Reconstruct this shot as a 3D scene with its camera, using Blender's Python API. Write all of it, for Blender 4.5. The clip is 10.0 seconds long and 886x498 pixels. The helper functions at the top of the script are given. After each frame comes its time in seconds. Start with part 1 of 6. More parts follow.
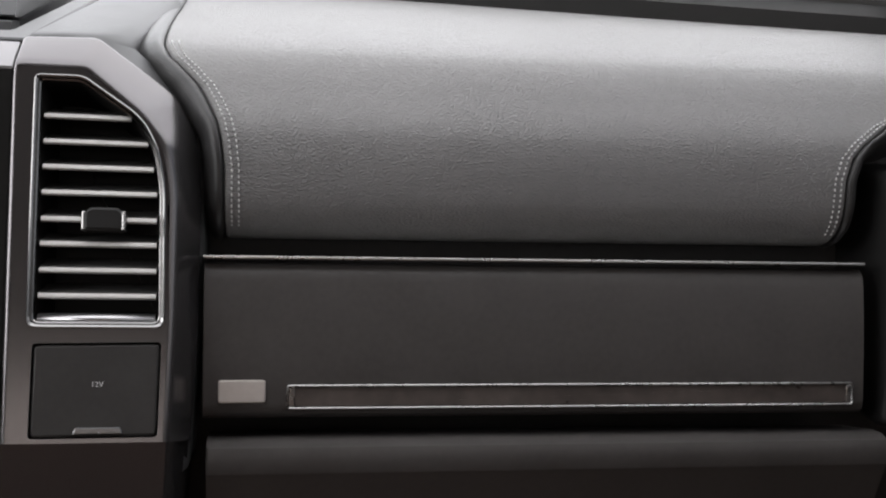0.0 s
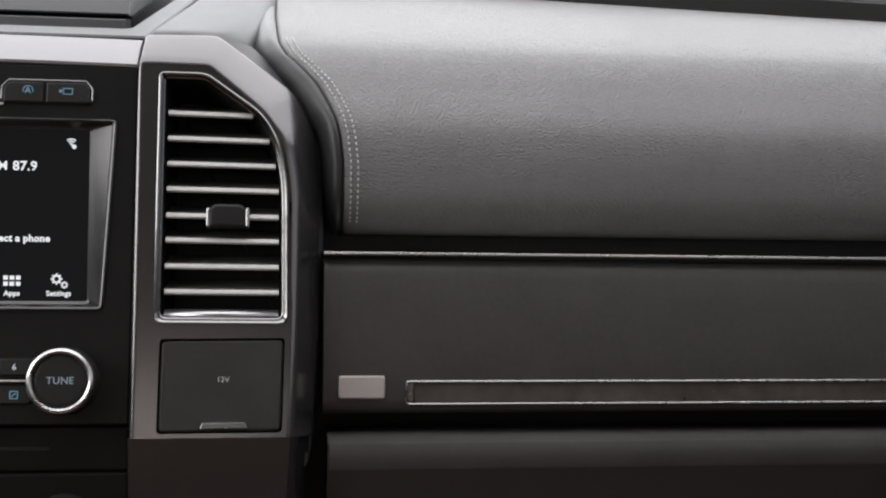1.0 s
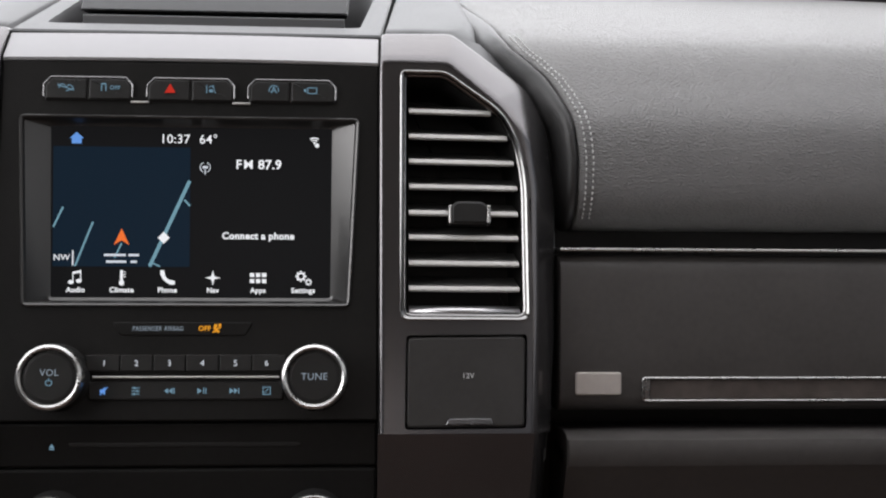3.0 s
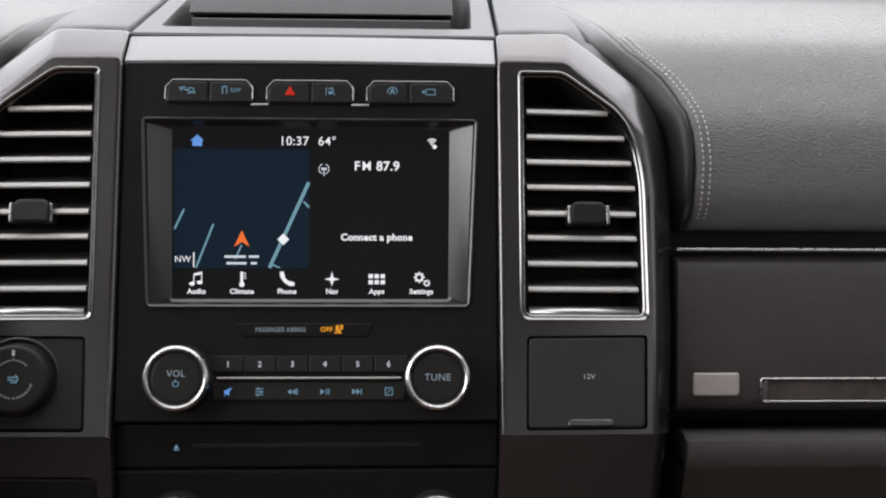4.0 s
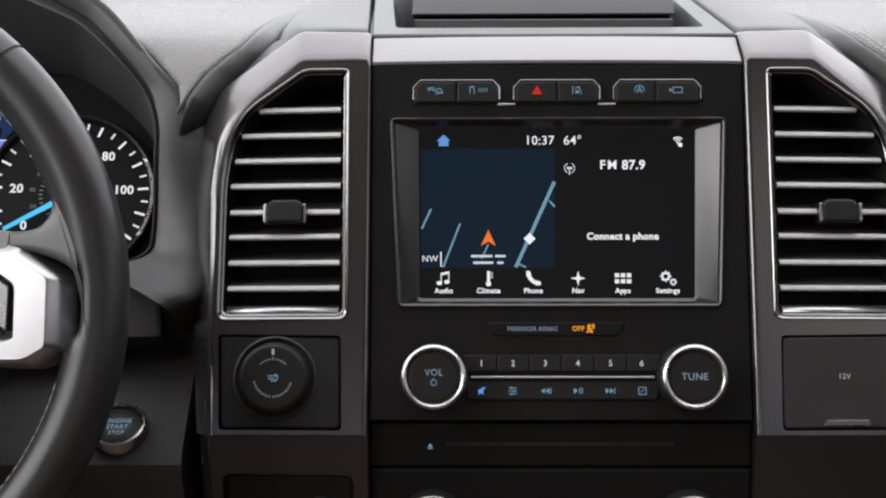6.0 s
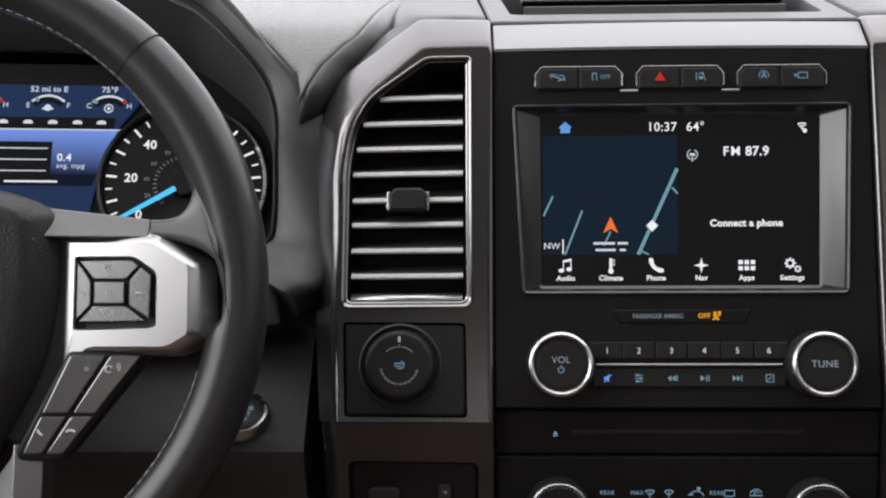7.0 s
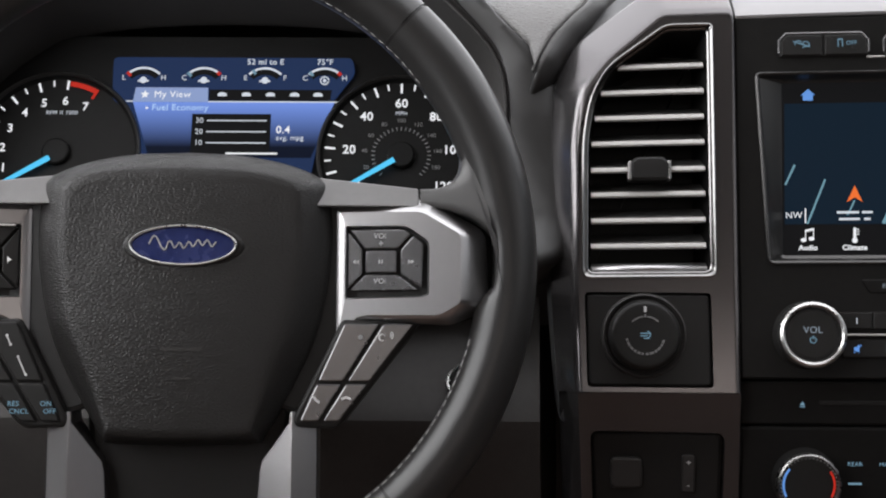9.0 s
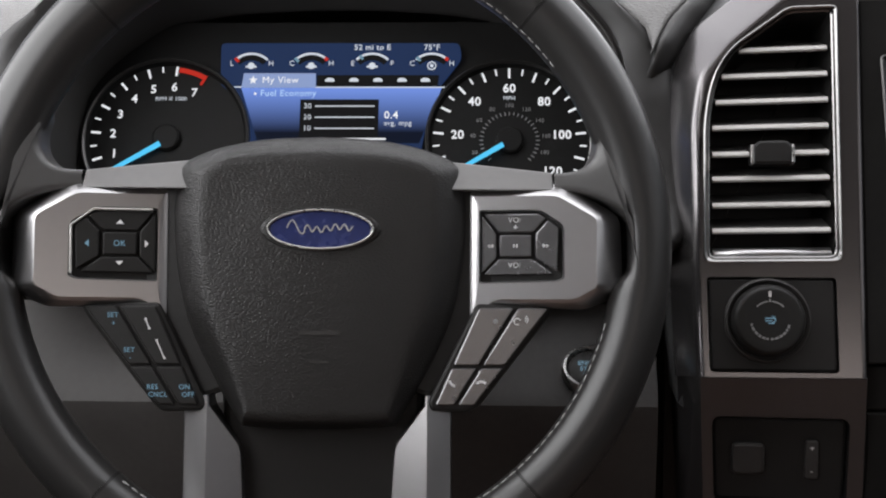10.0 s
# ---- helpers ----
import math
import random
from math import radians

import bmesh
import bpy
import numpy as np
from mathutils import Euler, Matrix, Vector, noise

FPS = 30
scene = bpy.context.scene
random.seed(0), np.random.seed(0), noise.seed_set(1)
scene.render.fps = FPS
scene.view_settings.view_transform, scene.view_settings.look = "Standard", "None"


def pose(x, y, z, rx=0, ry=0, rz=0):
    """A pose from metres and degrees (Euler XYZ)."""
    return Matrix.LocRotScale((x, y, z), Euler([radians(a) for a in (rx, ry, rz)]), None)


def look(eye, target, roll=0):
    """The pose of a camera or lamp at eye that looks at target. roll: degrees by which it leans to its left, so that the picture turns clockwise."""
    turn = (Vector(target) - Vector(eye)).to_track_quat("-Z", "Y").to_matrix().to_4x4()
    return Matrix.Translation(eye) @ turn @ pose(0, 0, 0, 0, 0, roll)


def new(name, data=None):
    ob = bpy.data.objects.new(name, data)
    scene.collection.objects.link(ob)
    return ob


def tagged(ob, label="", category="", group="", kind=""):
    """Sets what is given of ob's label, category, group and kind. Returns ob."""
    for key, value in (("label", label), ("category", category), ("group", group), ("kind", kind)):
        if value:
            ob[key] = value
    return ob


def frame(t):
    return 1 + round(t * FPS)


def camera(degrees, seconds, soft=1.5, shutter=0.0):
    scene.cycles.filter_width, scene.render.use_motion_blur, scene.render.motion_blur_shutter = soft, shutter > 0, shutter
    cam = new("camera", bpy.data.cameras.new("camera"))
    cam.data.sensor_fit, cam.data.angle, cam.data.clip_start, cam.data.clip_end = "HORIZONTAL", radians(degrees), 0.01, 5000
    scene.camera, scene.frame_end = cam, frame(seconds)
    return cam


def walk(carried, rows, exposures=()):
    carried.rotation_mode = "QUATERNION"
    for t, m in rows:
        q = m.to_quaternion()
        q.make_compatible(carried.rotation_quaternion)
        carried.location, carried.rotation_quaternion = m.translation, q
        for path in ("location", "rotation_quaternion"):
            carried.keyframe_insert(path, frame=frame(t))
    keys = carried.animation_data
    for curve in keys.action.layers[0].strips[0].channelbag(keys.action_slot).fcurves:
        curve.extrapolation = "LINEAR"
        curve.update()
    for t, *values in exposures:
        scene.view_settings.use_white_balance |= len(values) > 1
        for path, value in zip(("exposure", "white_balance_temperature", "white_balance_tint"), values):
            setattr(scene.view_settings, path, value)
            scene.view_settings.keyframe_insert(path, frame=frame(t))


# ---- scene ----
cam = camera(41.5, 10.0, soft=2.1)
# seconds, eye (metres), pitch, roll, yaw (degrees)
PATH = [
    (0, -0.0455, 0.0133, 0.9004, -11.922, 2.646, -9.098),
    (0.5, -0.0721, 0.0169, 0.8992, -12.044, 2.402, -8.202),
    (1, -0.0990, 0.0203, 0.8980, -12.173, 2.199, -7.320),
    (1.5, -0.1263, 0.0233, 0.8969, -12.293, 2.001, -6.467),
    (2, -0.1539, 0.0259, 0.8958, -12.363, 1.770, -5.644),
    (2.5, -0.1818, 0.0282, 0.8948, -12.384, 1.502, -4.851),
    (4, -0.2665, 0.0331, 0.8920, -12.283, 0.734, -2.659),
    (4.5, -0.2950, 0.0341, 0.8911, -12.204, 0.492, -1.924),
    (5, -0.3236, 0.0347, 0.8903, -12.107, 0.267, -1.186),
    (5.5, -0.3523, 0.0350, 0.8895, -12.080, 0.025, -0.271),
    (6.8, -0.4266, 0.0341, 0.8877, -12.462, -0.601, 1.906),
    (7, -0.4380, 0.0338, 0.8875, -12.603, -0.716, 2.214),
    (7.5, -0.4664, 0.0328, 0.8868, -12.889, -0.910, 2.951),
    (8, -0.4947, 0.0314, 0.8863, -13.157, -1.109, 3.709),
    (8.5, -0.5228, 0.0297, 0.8857, -13.429, -1.315, 4.468),
    (9, -0.5507, 0.0276, 0.8852, -13.691, -1.540, 5.241),
    (9.5, -0.5784, 0.0253, 0.8848, -13.962, -1.744, 6.037),
    (10, -0.6057, 0.0226, 0.8844, -14.214, -1.960, 6.852),
]
walk(cam, [(t, pose(x, y, z, 0, 0, yaw) @ pose(0, 0, 0, 90 + pitch, 0, 0) @ pose(0, 0, 0, 0, 0, roll)) for t, x, y, z, pitch, roll, yaw in PATH])

# ---- light ----
world = bpy.data.worlds.new("sky")
scene.world = world
world.use_nodes = True
wn = world.node_tree
sky = wn.nodes.new("ShaderNodeTexSky")
sky.sky_type = "NISHITA"
sky.sun_disc = False
sky.sun_elevation, sky.sun_rotation = radians(55), radians(20)
pale = wn.nodes.new("ShaderNodeHueSaturation")
pale.inputs["Saturation"].default_value = 0.4
wn.links.new(sky.outputs[0], pale.inputs["Color"])
wn.links.new(pale.outputs[0], wn.nodes["Background"].inputs[0])
wn.nodes["Background"].inputs[1].default_value = 0.075


def lamp(name, power, sx, sy, eye, target, colour=(1, 1, 1)):
    data = bpy.data.lights.new(name, "AREA")
    data.shape, data.size, data.size_y, data.energy, data.color = "RECTANGLE", sx, sy, power, colour
    ob = new(name, data)
    ob.matrix_basis = look(eye, target)
    return ob


XC0 = -0.3165
# area lamps added in the cab's openings for sky light: windshield and door windows
lamp("windshield_light", 20.5, 1.90, 1.19, (XC0, 0.855, 1.239), (XC0, 0.588, 0.817), (0.975, 0.972, 1.0))
lamp("door_window_light", 1.0, 1.15, 0.50, (0.63, 0.10, 1.17), (0.1, 0.60, 0.80), (1.0, 0.965, 0.95))
lamp("door_window_light", 12.0, 1.16, 0.54, (-1.26, 0.32, 1.16), (-0.6, 0.47, 0.90), (0.98, 0.972, 0.985))
# unseen fill added behind; its warm tint browns the lower panels
lamp("rear_window_light", 1.1, 0.85, 0.18, (XC0, -1.57, 1.32), (-0.4, 0.6, 0.80), (1.0, 0.87, 0.78))


# ---- materials ----
def surf(name, col, rough, metal=0.0, var=0.12, scale=25.0, fine=220.0, bump=0.0, bump_scale=900.0, rvar=0.08, spec=0.5, coat=0.0):
    """A surface with colour, gloss and relief varied at two scales."""
    m = bpy.data.materials.new(name)
    m.use_nodes = True
    nt = m.node_tree
    b = nt.nodes["Principled BSDF"]
    co = nt.nodes.new("ShaderNodeTexCoord")
    n1, n2 = nt.nodes.new("ShaderNodeTexNoise"), nt.nodes.new("ShaderNodeTexNoise")
    for n, s, d in ((n1, scale, 4), (n2, fine, 3)):
        n.inputs["Scale"].default_value, n.inputs["Detail"].default_value = s, d
        nt.links.new(co.outputs["Object"], n.inputs["Vector"])
    mixed = nt.nodes.new("ShaderNodeMath")
    mixed.operation = "ADD"
    nt.links.new(n1.outputs["Fac"], mixed.inputs[0])
    nt.links.new(n2.outputs["Fac"], mixed.inputs[1])
    ramp = nt.nodes.new("ShaderNodeMapRange")
    ramp.inputs["From Min"].default_value, ramp.inputs["From Max"].default_value = 0.7, 1.3
    ramp.inputs["To Min"].default_value, ramp.inputs["To Max"].default_value = 1 - var, 1 + var
    nt.links.new(mixed.outputs[0], ramp.inputs["Value"])
    tint = nt.nodes.new("ShaderNodeVectorMath")
    tint.operation = "SCALE"
    tint.inputs[0].default_value = col
    nt.links.new(ramp.outputs[0], tint.inputs["Scale"])
    nt.links.new(tint.outputs[0], b.inputs["Base Color"])
    rr = nt.nodes.new("ShaderNodeMapRange")
    rr.inputs["From Min"].default_value, rr.inputs["From Max"].default_value = 0.7, 1.3
    rr.inputs["To Min"].default_value, rr.inputs["To Max"].default_value = max(0.02, rough - rvar), min(1, rough + rvar)
    nt.links.new(mixed.outputs[0], rr.inputs["Value"])
    nt.links.new(rr.outputs[0], b.inputs["Roughness"])
    b.inputs["Metallic"].default_value = metal
    b.inputs["Specular IOR Level"].default_value = spec
    b.inputs["Coat Weight"].default_value = coat
    b.inputs["Coat Roughness"].default_value = 0.08
    if bump:
        n3 = nt.nodes.new("ShaderNodeTexNoise")
        n3.inputs["Scale"].default_value, n3.inputs["Detail"].default_value = bump_scale, 2
        nt.links.new(co.outputs["Object"], n3.inputs["Vector"])
        bp = nt.nodes.new("ShaderNodeBump")
        bp.inputs["Strength"].default_value, bp.inputs["Distance"].default_value = bump, 0.0006
        nt.links.new(n3.outputs["Fac"], bp.inputs["Height"])
        nt.links.new(bp.outputs[0], b.inputs["Normal"])
    return m


def leather(name, col, rough, stretch=(330, 760, 760), depth=0.32, spec=0.5):
    """Grained leather: wrinkled cells with fine pores and a soft uneven gloss."""
    m = surf(name, col, rough, var=0.06, scale=9, fine=120, rvar=0.006, spec=spec)
    nt = m.node_tree
    b = nt.nodes["Principled BSDF"]
    co = nt.nodes.new("ShaderNodeTexCoord")
    mp = nt.nodes.new("ShaderNodeMapping")
    mp.inputs["Scale"].default_value = stretch
    nt.links.new(co.outputs["Object"], mp.inputs["Vector"])
    warp = nt.nodes.new("ShaderNodeTexNoise")
    warp.inputs["Scale"].default_value = 0.6
    nt.links.new(mp.outputs[0], warp.inputs["Vector"])
    add = nt.nodes.new("ShaderNodeMixRGB")
    add.inputs[0].default_value = 0.45
    add.blend_type = "ADD"
    nt.links.new(mp.outputs[0], add.inputs[1])
    nt.links.new(warp.outputs["Color"], add.inputs[2])
    cell = nt.nodes.new("ShaderNodeTexVoronoi")
    cell.feature = "DISTANCE_TO_EDGE"
    cell.inputs["Scale"].default_value = 1.0
    nt.links.new(add.outputs[0], cell.inputs["Vector"])
    lim = nt.nodes.new("ShaderNodeMapRange")
    lim.inputs["From Max"].default_value = 0.28
    nt.links.new(cell.outputs["Distance"], lim.inputs["Value"])
    bp = nt.nodes.new("ShaderNodeBump")
    bp.inputs["Strength"].default_value, bp.inputs["Distance"].default_value = depth, 0.0005
    nt.links.new(lim.outputs[0], bp.inputs["Height"])
    nt.links.new(bp.outputs[0], b.inputs["Normal"])
    return m


def glow(name, col, power):
    m = bpy.data.materials.new(name)
    m.use_nodes = True
    b = m.node_tree.nodes["Principled BSDF"]
    b.inputs["Base Color"].default_value = (0.003, 0.003, 0.003, 1)
    b.inputs["Roughness"].default_value = 0.25
    b.inputs["Specular IOR Level"].default_value = 0.03
    b.inputs["Emission Color"].default_value = (*col, 1)
    b.inputs["Emission Strength"].default_value = power
    return m


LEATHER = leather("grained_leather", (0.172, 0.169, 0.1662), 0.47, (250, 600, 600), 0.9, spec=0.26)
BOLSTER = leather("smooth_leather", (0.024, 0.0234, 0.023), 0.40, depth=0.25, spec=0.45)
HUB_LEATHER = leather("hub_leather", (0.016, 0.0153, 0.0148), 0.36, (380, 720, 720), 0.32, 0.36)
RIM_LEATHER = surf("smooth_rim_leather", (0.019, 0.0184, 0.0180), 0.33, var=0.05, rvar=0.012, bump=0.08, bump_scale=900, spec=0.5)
# wheel leather of cap and web: window light is put into these paler colours
LIT_CAP_LEATHER = surf("pale_smooth_leather", (0.14, 0.137, 0.135), 0.4, var=0.05, rvar=0.025, bump=0.06, bump_scale=1100)
LIT_WEB_LEATHER = surf("web_leather", (0.055, 0.0537, 0.053), 0.36, var=0.05, rvar=0.012, bump=0.08, bump_scale=1000)
RIM_THREAD = surf("dulled_thread", (0.27, 0.27, 0.265), 0.7, bump=0.5, bump_scale=3000)
THREAD = surf("grey_thread", (0.52, 0.52, 0.51), 0.7, bump=0.5, bump_scale=3000)
SOFT = surf("soft_black_plastic", (0.032, 0.0300, 0.0288), 0.46, bump=0.25, bump_scale=1600, spec=0.3)
PANELM = surf("soft_dash_panel", (0.050, 0.0458, 0.0436), 0.44, bump=0.25, bump_scale=1600, spec=0.35)
TOP = surf("grey_dash_plastic", (0.040, 0.040, 0.041), 0.48, var=0.03, rvar=0.015, bump=0.2, bump_scale=1400)
HOODM = surf("black_hood_plastic", (0.050, 0.0478, 0.0462), 0.65, bump=0.2, bump_scale=1400, spec=0.2)
BARM = surf("pale_satin_bar", (0.22, 0.2155, 0.219), 0.36, metal=0.8, var=0.02, rvar=0.01, bump=0.012, bump_scale=2500)
RIMBAND = surf("grey_hood_band", (0.017, 0.0164, 0.0160), 0.42, bump=0.12, bump_scale=1200)
SATIN = surf("satin_grey_paint", (0.140, 0.1337, 0.1358), 0.21, metal=0.9, var=0.015, rvar=0.006, bump=0.006, bump_scale=2500)
SILVER = surf("bright_satin_silver", (0.44, 0.433, 0.437), 0.31, metal=1.0, var=0.02, rvar=0.006)
BEZEL = surf("dark_satin_bezel", (0.072, 0.0703, 0.069), 0.31, metal=0.85, var=0.01, rvar=0.002)
CHROME = surf("chrome", (0.52, 0.515, 0.505), 0.28, metal=1.0, var=0.02, rvar=0.015)
DULLCHROME = surf("dulled_chrome", (0.30, 0.295, 0.288), 0.28, metal=1.0, var=0.08, rvar=0.04)
VENTTRIM = surf("polished_vent_trim", (0.24, 0.236, 0.232), 0.18, metal=1.0, var=0.03, rvar=0.02)
DIALFACE = surf("dial_face", (0.009, 0.0088, 0.0086), 0.5, spec=0.1)
GLOSS = surf("satin_black_fascia", (0.0100, 0.0096, 0.0092), 0.36, var=0.15, rvar=0.02, spec=0.12)
BLACK = surf("matt_black_plastic", (0.0155, 0.0149, 0.0144), 0.44, var=0.06, rvar=0.02, spec=0.22)
SLAT = surf("slat_plastic", (0.075, 0.073, 0.07), 0.38, var=0.1)
SLATEDGE = surf("slat_edge", (0.40, 0.39, 0.37), 0.40, metal=0.25, var=0.08)
KNEEM = surf("grey_knee_plastic", (0.048, 0.0455, 0.044), 0.55, spec=0.25, bump=0.25, bump_scale=1500)
WOOD = surf("dark_wood", (0.058, 0.047, 0.042), 0.35, var=0.35, scale=14, fine=90)
BADGE = surf("champagne_plate", (0.50, 0.46, 0.43), 0.42, metal=0.5, var=0.06)
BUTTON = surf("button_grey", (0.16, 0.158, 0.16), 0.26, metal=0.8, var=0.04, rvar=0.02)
CARPET = surf("cab_lining", (0.16, 0.112, 0.09), 0.95, bump=0.6, bump_scale=500)
LINING = surf("brown_seat_leather", (0.26, 0.165, 0.125), 0.6, bump=0.3, bump_scale=600)
HEADLINER = surf("headliner_cloth", (0.20, 0.168, 0.145), 0.95, bump=0.4, bump_scale=900)
COWLM = surf("grey_cowl", (0.30, 0.30, 0.29), 0.4, var=0.2, scale=6)
BLUE = surf("blue_enamel", (0.012, 0.02, 0.09), 0.25, var=0.2, coat=0.5)
PRINT = surf("pale_print", (0.55, 0.55, 0.55), 0.6)
DIMPRINT = surf("dim_print", (0.20, 0.20, 0.20), 0.6)
L_WHITE = glow("lit_white", (0.95, 0.96, 1.0), 0.9)
L_SOFT = glow("lit_soft_white", (0.75, 0.80, 0.88), 0.85)
L_CYAN = glow("lit_cyan", (0.32, 0.56, 0.74), 0.5)
L_DIM = glow("lit_dim_white", (0.47, 0.56, 0.66), 0.5)
L_BLUE = glow("lit_blue", (0.16, 0.38, 0.9), 0.8)
L_MAP = glow("lit_map", (0.30, 0.58, 0.72), 0.55)
L_SKY = glow("lit_sky_blue", (0.50, 0.70, 0.98), 0.95)
L_NEEDLE = glow("lit_needle", (0.10, 0.62, 1.0), 0.95)
L_RED = glow("lit_red", (0.9, 0.05, 0.03), 0.55)
L_ORANGE = glow("lit_orange", (1.0, 0.20, 0.04), 0.85)
L_AMBER = glow("lit_amber", (1.0, 0.42, 0.03), 0.8)
MAPBG = glow("lit_map_ground", (0.0105, 0.0255, 0.047), 0.55)
SCREENBG = glow("lit_screen_ground", (0.010, 0.010, 0.011), 0.7)
CANVAS = glow("lit_cluster_ground", (0.016, 0.032, 0.090), 0.95)
CANVAS_B = glow("lit_cluster_band", (0.105, 0.175, 0.46), 0.8)
# the display's band fades to black towards its foot
cb = CANVAS_B.node_tree
cb_co, cb_xyz, cb_map = cb.nodes.new("ShaderNodeTexCoord"), cb.nodes.new("ShaderNodeSeparateXYZ"), cb.nodes.new("ShaderNodeMapRange")
cb.links.new(cb_co.outputs["Object"], cb_xyz.inputs[0])
cb.links.new(cb_xyz.outputs["Y"], cb_map.inputs["Value"])
for key, value in (("From Min", 0.012), ("From Max", 0.047), ("To Min", 0.04), ("To Max", 1.7)):
    cb_map.inputs[key].default_value = value
cb.links.new(cb_map.outputs[0], cb.nodes["Principled BSDF"].inputs["Emission Strength"])
CANVAS_T = glow("lit_cluster_tab", (0.26, 0.34, 0.58), 1.0)


# ---- mesh helpers ----
def frame_m(o, lean, yaw=0.0, roll=0.0):
    """x along the panel, y up it, z out of it towards the seats."""
    l, y = radians(lean), radians(yaw)
    u = Vector((math.cos(y), math.sin(y), 0))
    v = Vector((-math.sin(y) * math.sin(l), math.cos(y) * math.sin(l), math.cos(l)))
    n = u.cross(v)
    m = Matrix((u, v, n)).transposed().to_4x4()
    m.translation = o
    return m @ Matrix.Rotation(radians(roll), 4, "Z")


def finish(bm, name, material, angle=38):
    bmesh.ops.remove_doubles(bm, verts=bm.verts, dist=1e-6)
    bmesh.ops.recalc_face_normals(bm, faces=bm.faces)
    me = bpy.data.meshes.new(name)
    bm.to_mesh(me)
    bm.free()
    me.materials.append(material)
    me.shade_smooth()
    me.set_sharp_from_angle(angle=radians(angle))
    flat = [len(p.vertices) > 4 for p in me.polygons]
    me.polygons.foreach_set("use_smooth", [not q for q in flat])
    return me


def part(name, bm, material, parent=None, label="", m=None, angle=38):
    ob = new(name, finish(bm, name, material, angle))
    ob.parent = parent
    if m is not None:
        ob.matrix_basis = m
    return tagged(ob, label)


def thing(name, m, label, category, group="", kind=""):
    ob = new(name)
    ob.empty_display_size = 0.02
    ob.matrix_basis = m
    return tagged(ob, label, category, group, kind)


def solid(name, bm, material, label, category, m=None, group="", kind="", angle=38):
    ob = part(name, bm, material, None, "", m, angle)
    return tagged(ob, label, category, group, kind)


def area(p):
    return sum(a[0] * b[1] - b[0] * a[1] for a, b in zip(p, p[1:] + p[:1])) / 2


def offset(p, d):
    """Grow (d > 0) or shrink a closed outline."""
    s, n, out = (1 if area(p) > 0 else -1), len(p), []
    for i in range(n):
        a, b, c = Vector(p[i - 1][:2]), Vector(p[i][:2]), Vector(p[(i + 1) % n][:2])
        e, f = (b - a).normalized(), (c - b).normalized()
        n1, n2 = Vector((e.y, -e.x)) * s, Vector((f.y, -f.x)) * s
        k = n1 + n2
        k = k / max(0.3, k.length_squared / 2)
        out.append((b.x + k.x * d, b.y + k.y * d))
    return out


def inset(p, d):
    """Shrink an outline; edges that would turn round close up instead."""
    q, n = offset(p, -d), len(p)
    for _ in range(4):
        for i in range(n):
            j = (i + 1) % n
            if (q[j][0] - q[i][0]) * (p[j][0] - p[i][0]) + (q[j][1] - q[i][1]) * (p[j][1] - p[i][1]) < 0:
                q[i] = q[j] = ((q[i][0] + q[j][0]) / 2, (q[i][1] + q[j][1]) / 2)
    return q


def rounded(p, r, k=4):
    """Round the corners of an outline; r is one radius or one for each corner."""
    out, n = [], len(p)
    for i in range(n):
        a, b, c = Vector(p[i - 1]), Vector(p[i]), Vector(p[(i + 1) % n])
        rad = r[i] if isinstance(r, (list, tuple)) else r
        d1, d2 = min(rad, (a - b).length * 0.49), min(rad, (c - b).length * 0.49)
        s, e = b + (a - b).normalized() * d1, b + (c - b).normalized() * d2
        for j in range(k + 1):
            t = j / k
            q = s * (1 - t) ** 2 + b * 2 * t * (1 - t) + e * t * t
            out.append((q.x, q.y))
    return out


def box2(u0, v0, u1, v1):
    return [(u0, v0), (u1, v0), (u1, v1), (u0, v1)]


def circle(cu, cv, r, k=48, ry=None):
    return [(cu + r * math.cos(2 * math.pi * i / k), cv + (ry or r) * math.sin(2 * math.pi * i / k)) for i in range(k)]


def at_n(p, n):
    """Lift an outline to height n, a number or a function of (u, v)."""
    return [(q[0], q[1], n(q[0], q[1]) if callable(n) else n) for q in p]


def loft(loops, cap0=False, cap1=False, closed=True, bm=None):
    bm = bm or bmesh.new()
    rows = [[bm.verts.new(p) for p in lp] for lp in loops]
    k = len(rows[0])
    for a, b in zip(rows, rows[1:]):
        for i in range(k if closed else k - 1):
            j = (i + 1) % k
            bm.faces.new((a[i], a[j], b[j], b[i]))
    if cap0:
        bm.faces.new(rows[0])
    if cap1:
        bm.faces.new(rows[-1])
    return bm


def slab(p, n0, n1, bev=0.001, bm=None):
    """A plate with a rounded front edge; n1 (front) may be a function of (u, v)."""
    f = n1 if callable(n1) else (lambda u, v: n1)
    g = n0 if callable(n0) else (lambda u, v: n0)
    loops = [at_n(p, g), at_n(p, lambda u, v: f(u, v) - bev), at_n(inset(p, bev * 0.3), lambda u, v: f(u, v) - bev * 0.3), at_n(inset(p, bev), f)]
    return loft(loops, True, True, bm=bm)


def ring(outer, inner, n0, n1, bev=0.0006):
    """A flat frame between two outlines of equal length, with rounded front edges."""
    loops = [at_n(outer, n0), at_n(outer, n1 - bev), at_n(offset(outer, -bev), n1), at_n(offset(inner, bev), n1), at_n(inner, n1 - bev), at_n(inner, n0)]
    return loft(loops + [loops[0]])


def shapes(polys, n, th=0.0003):
    """Small flat printed or lit shapes, all in one mesh."""
    bm = bmesh.new()
    for p in polys:
        if abs(area(p)) < 1e-12:
            continue
        loft([at_n(p, n), at_n(p, n + th)], False, True, bm=bm)
    return bm


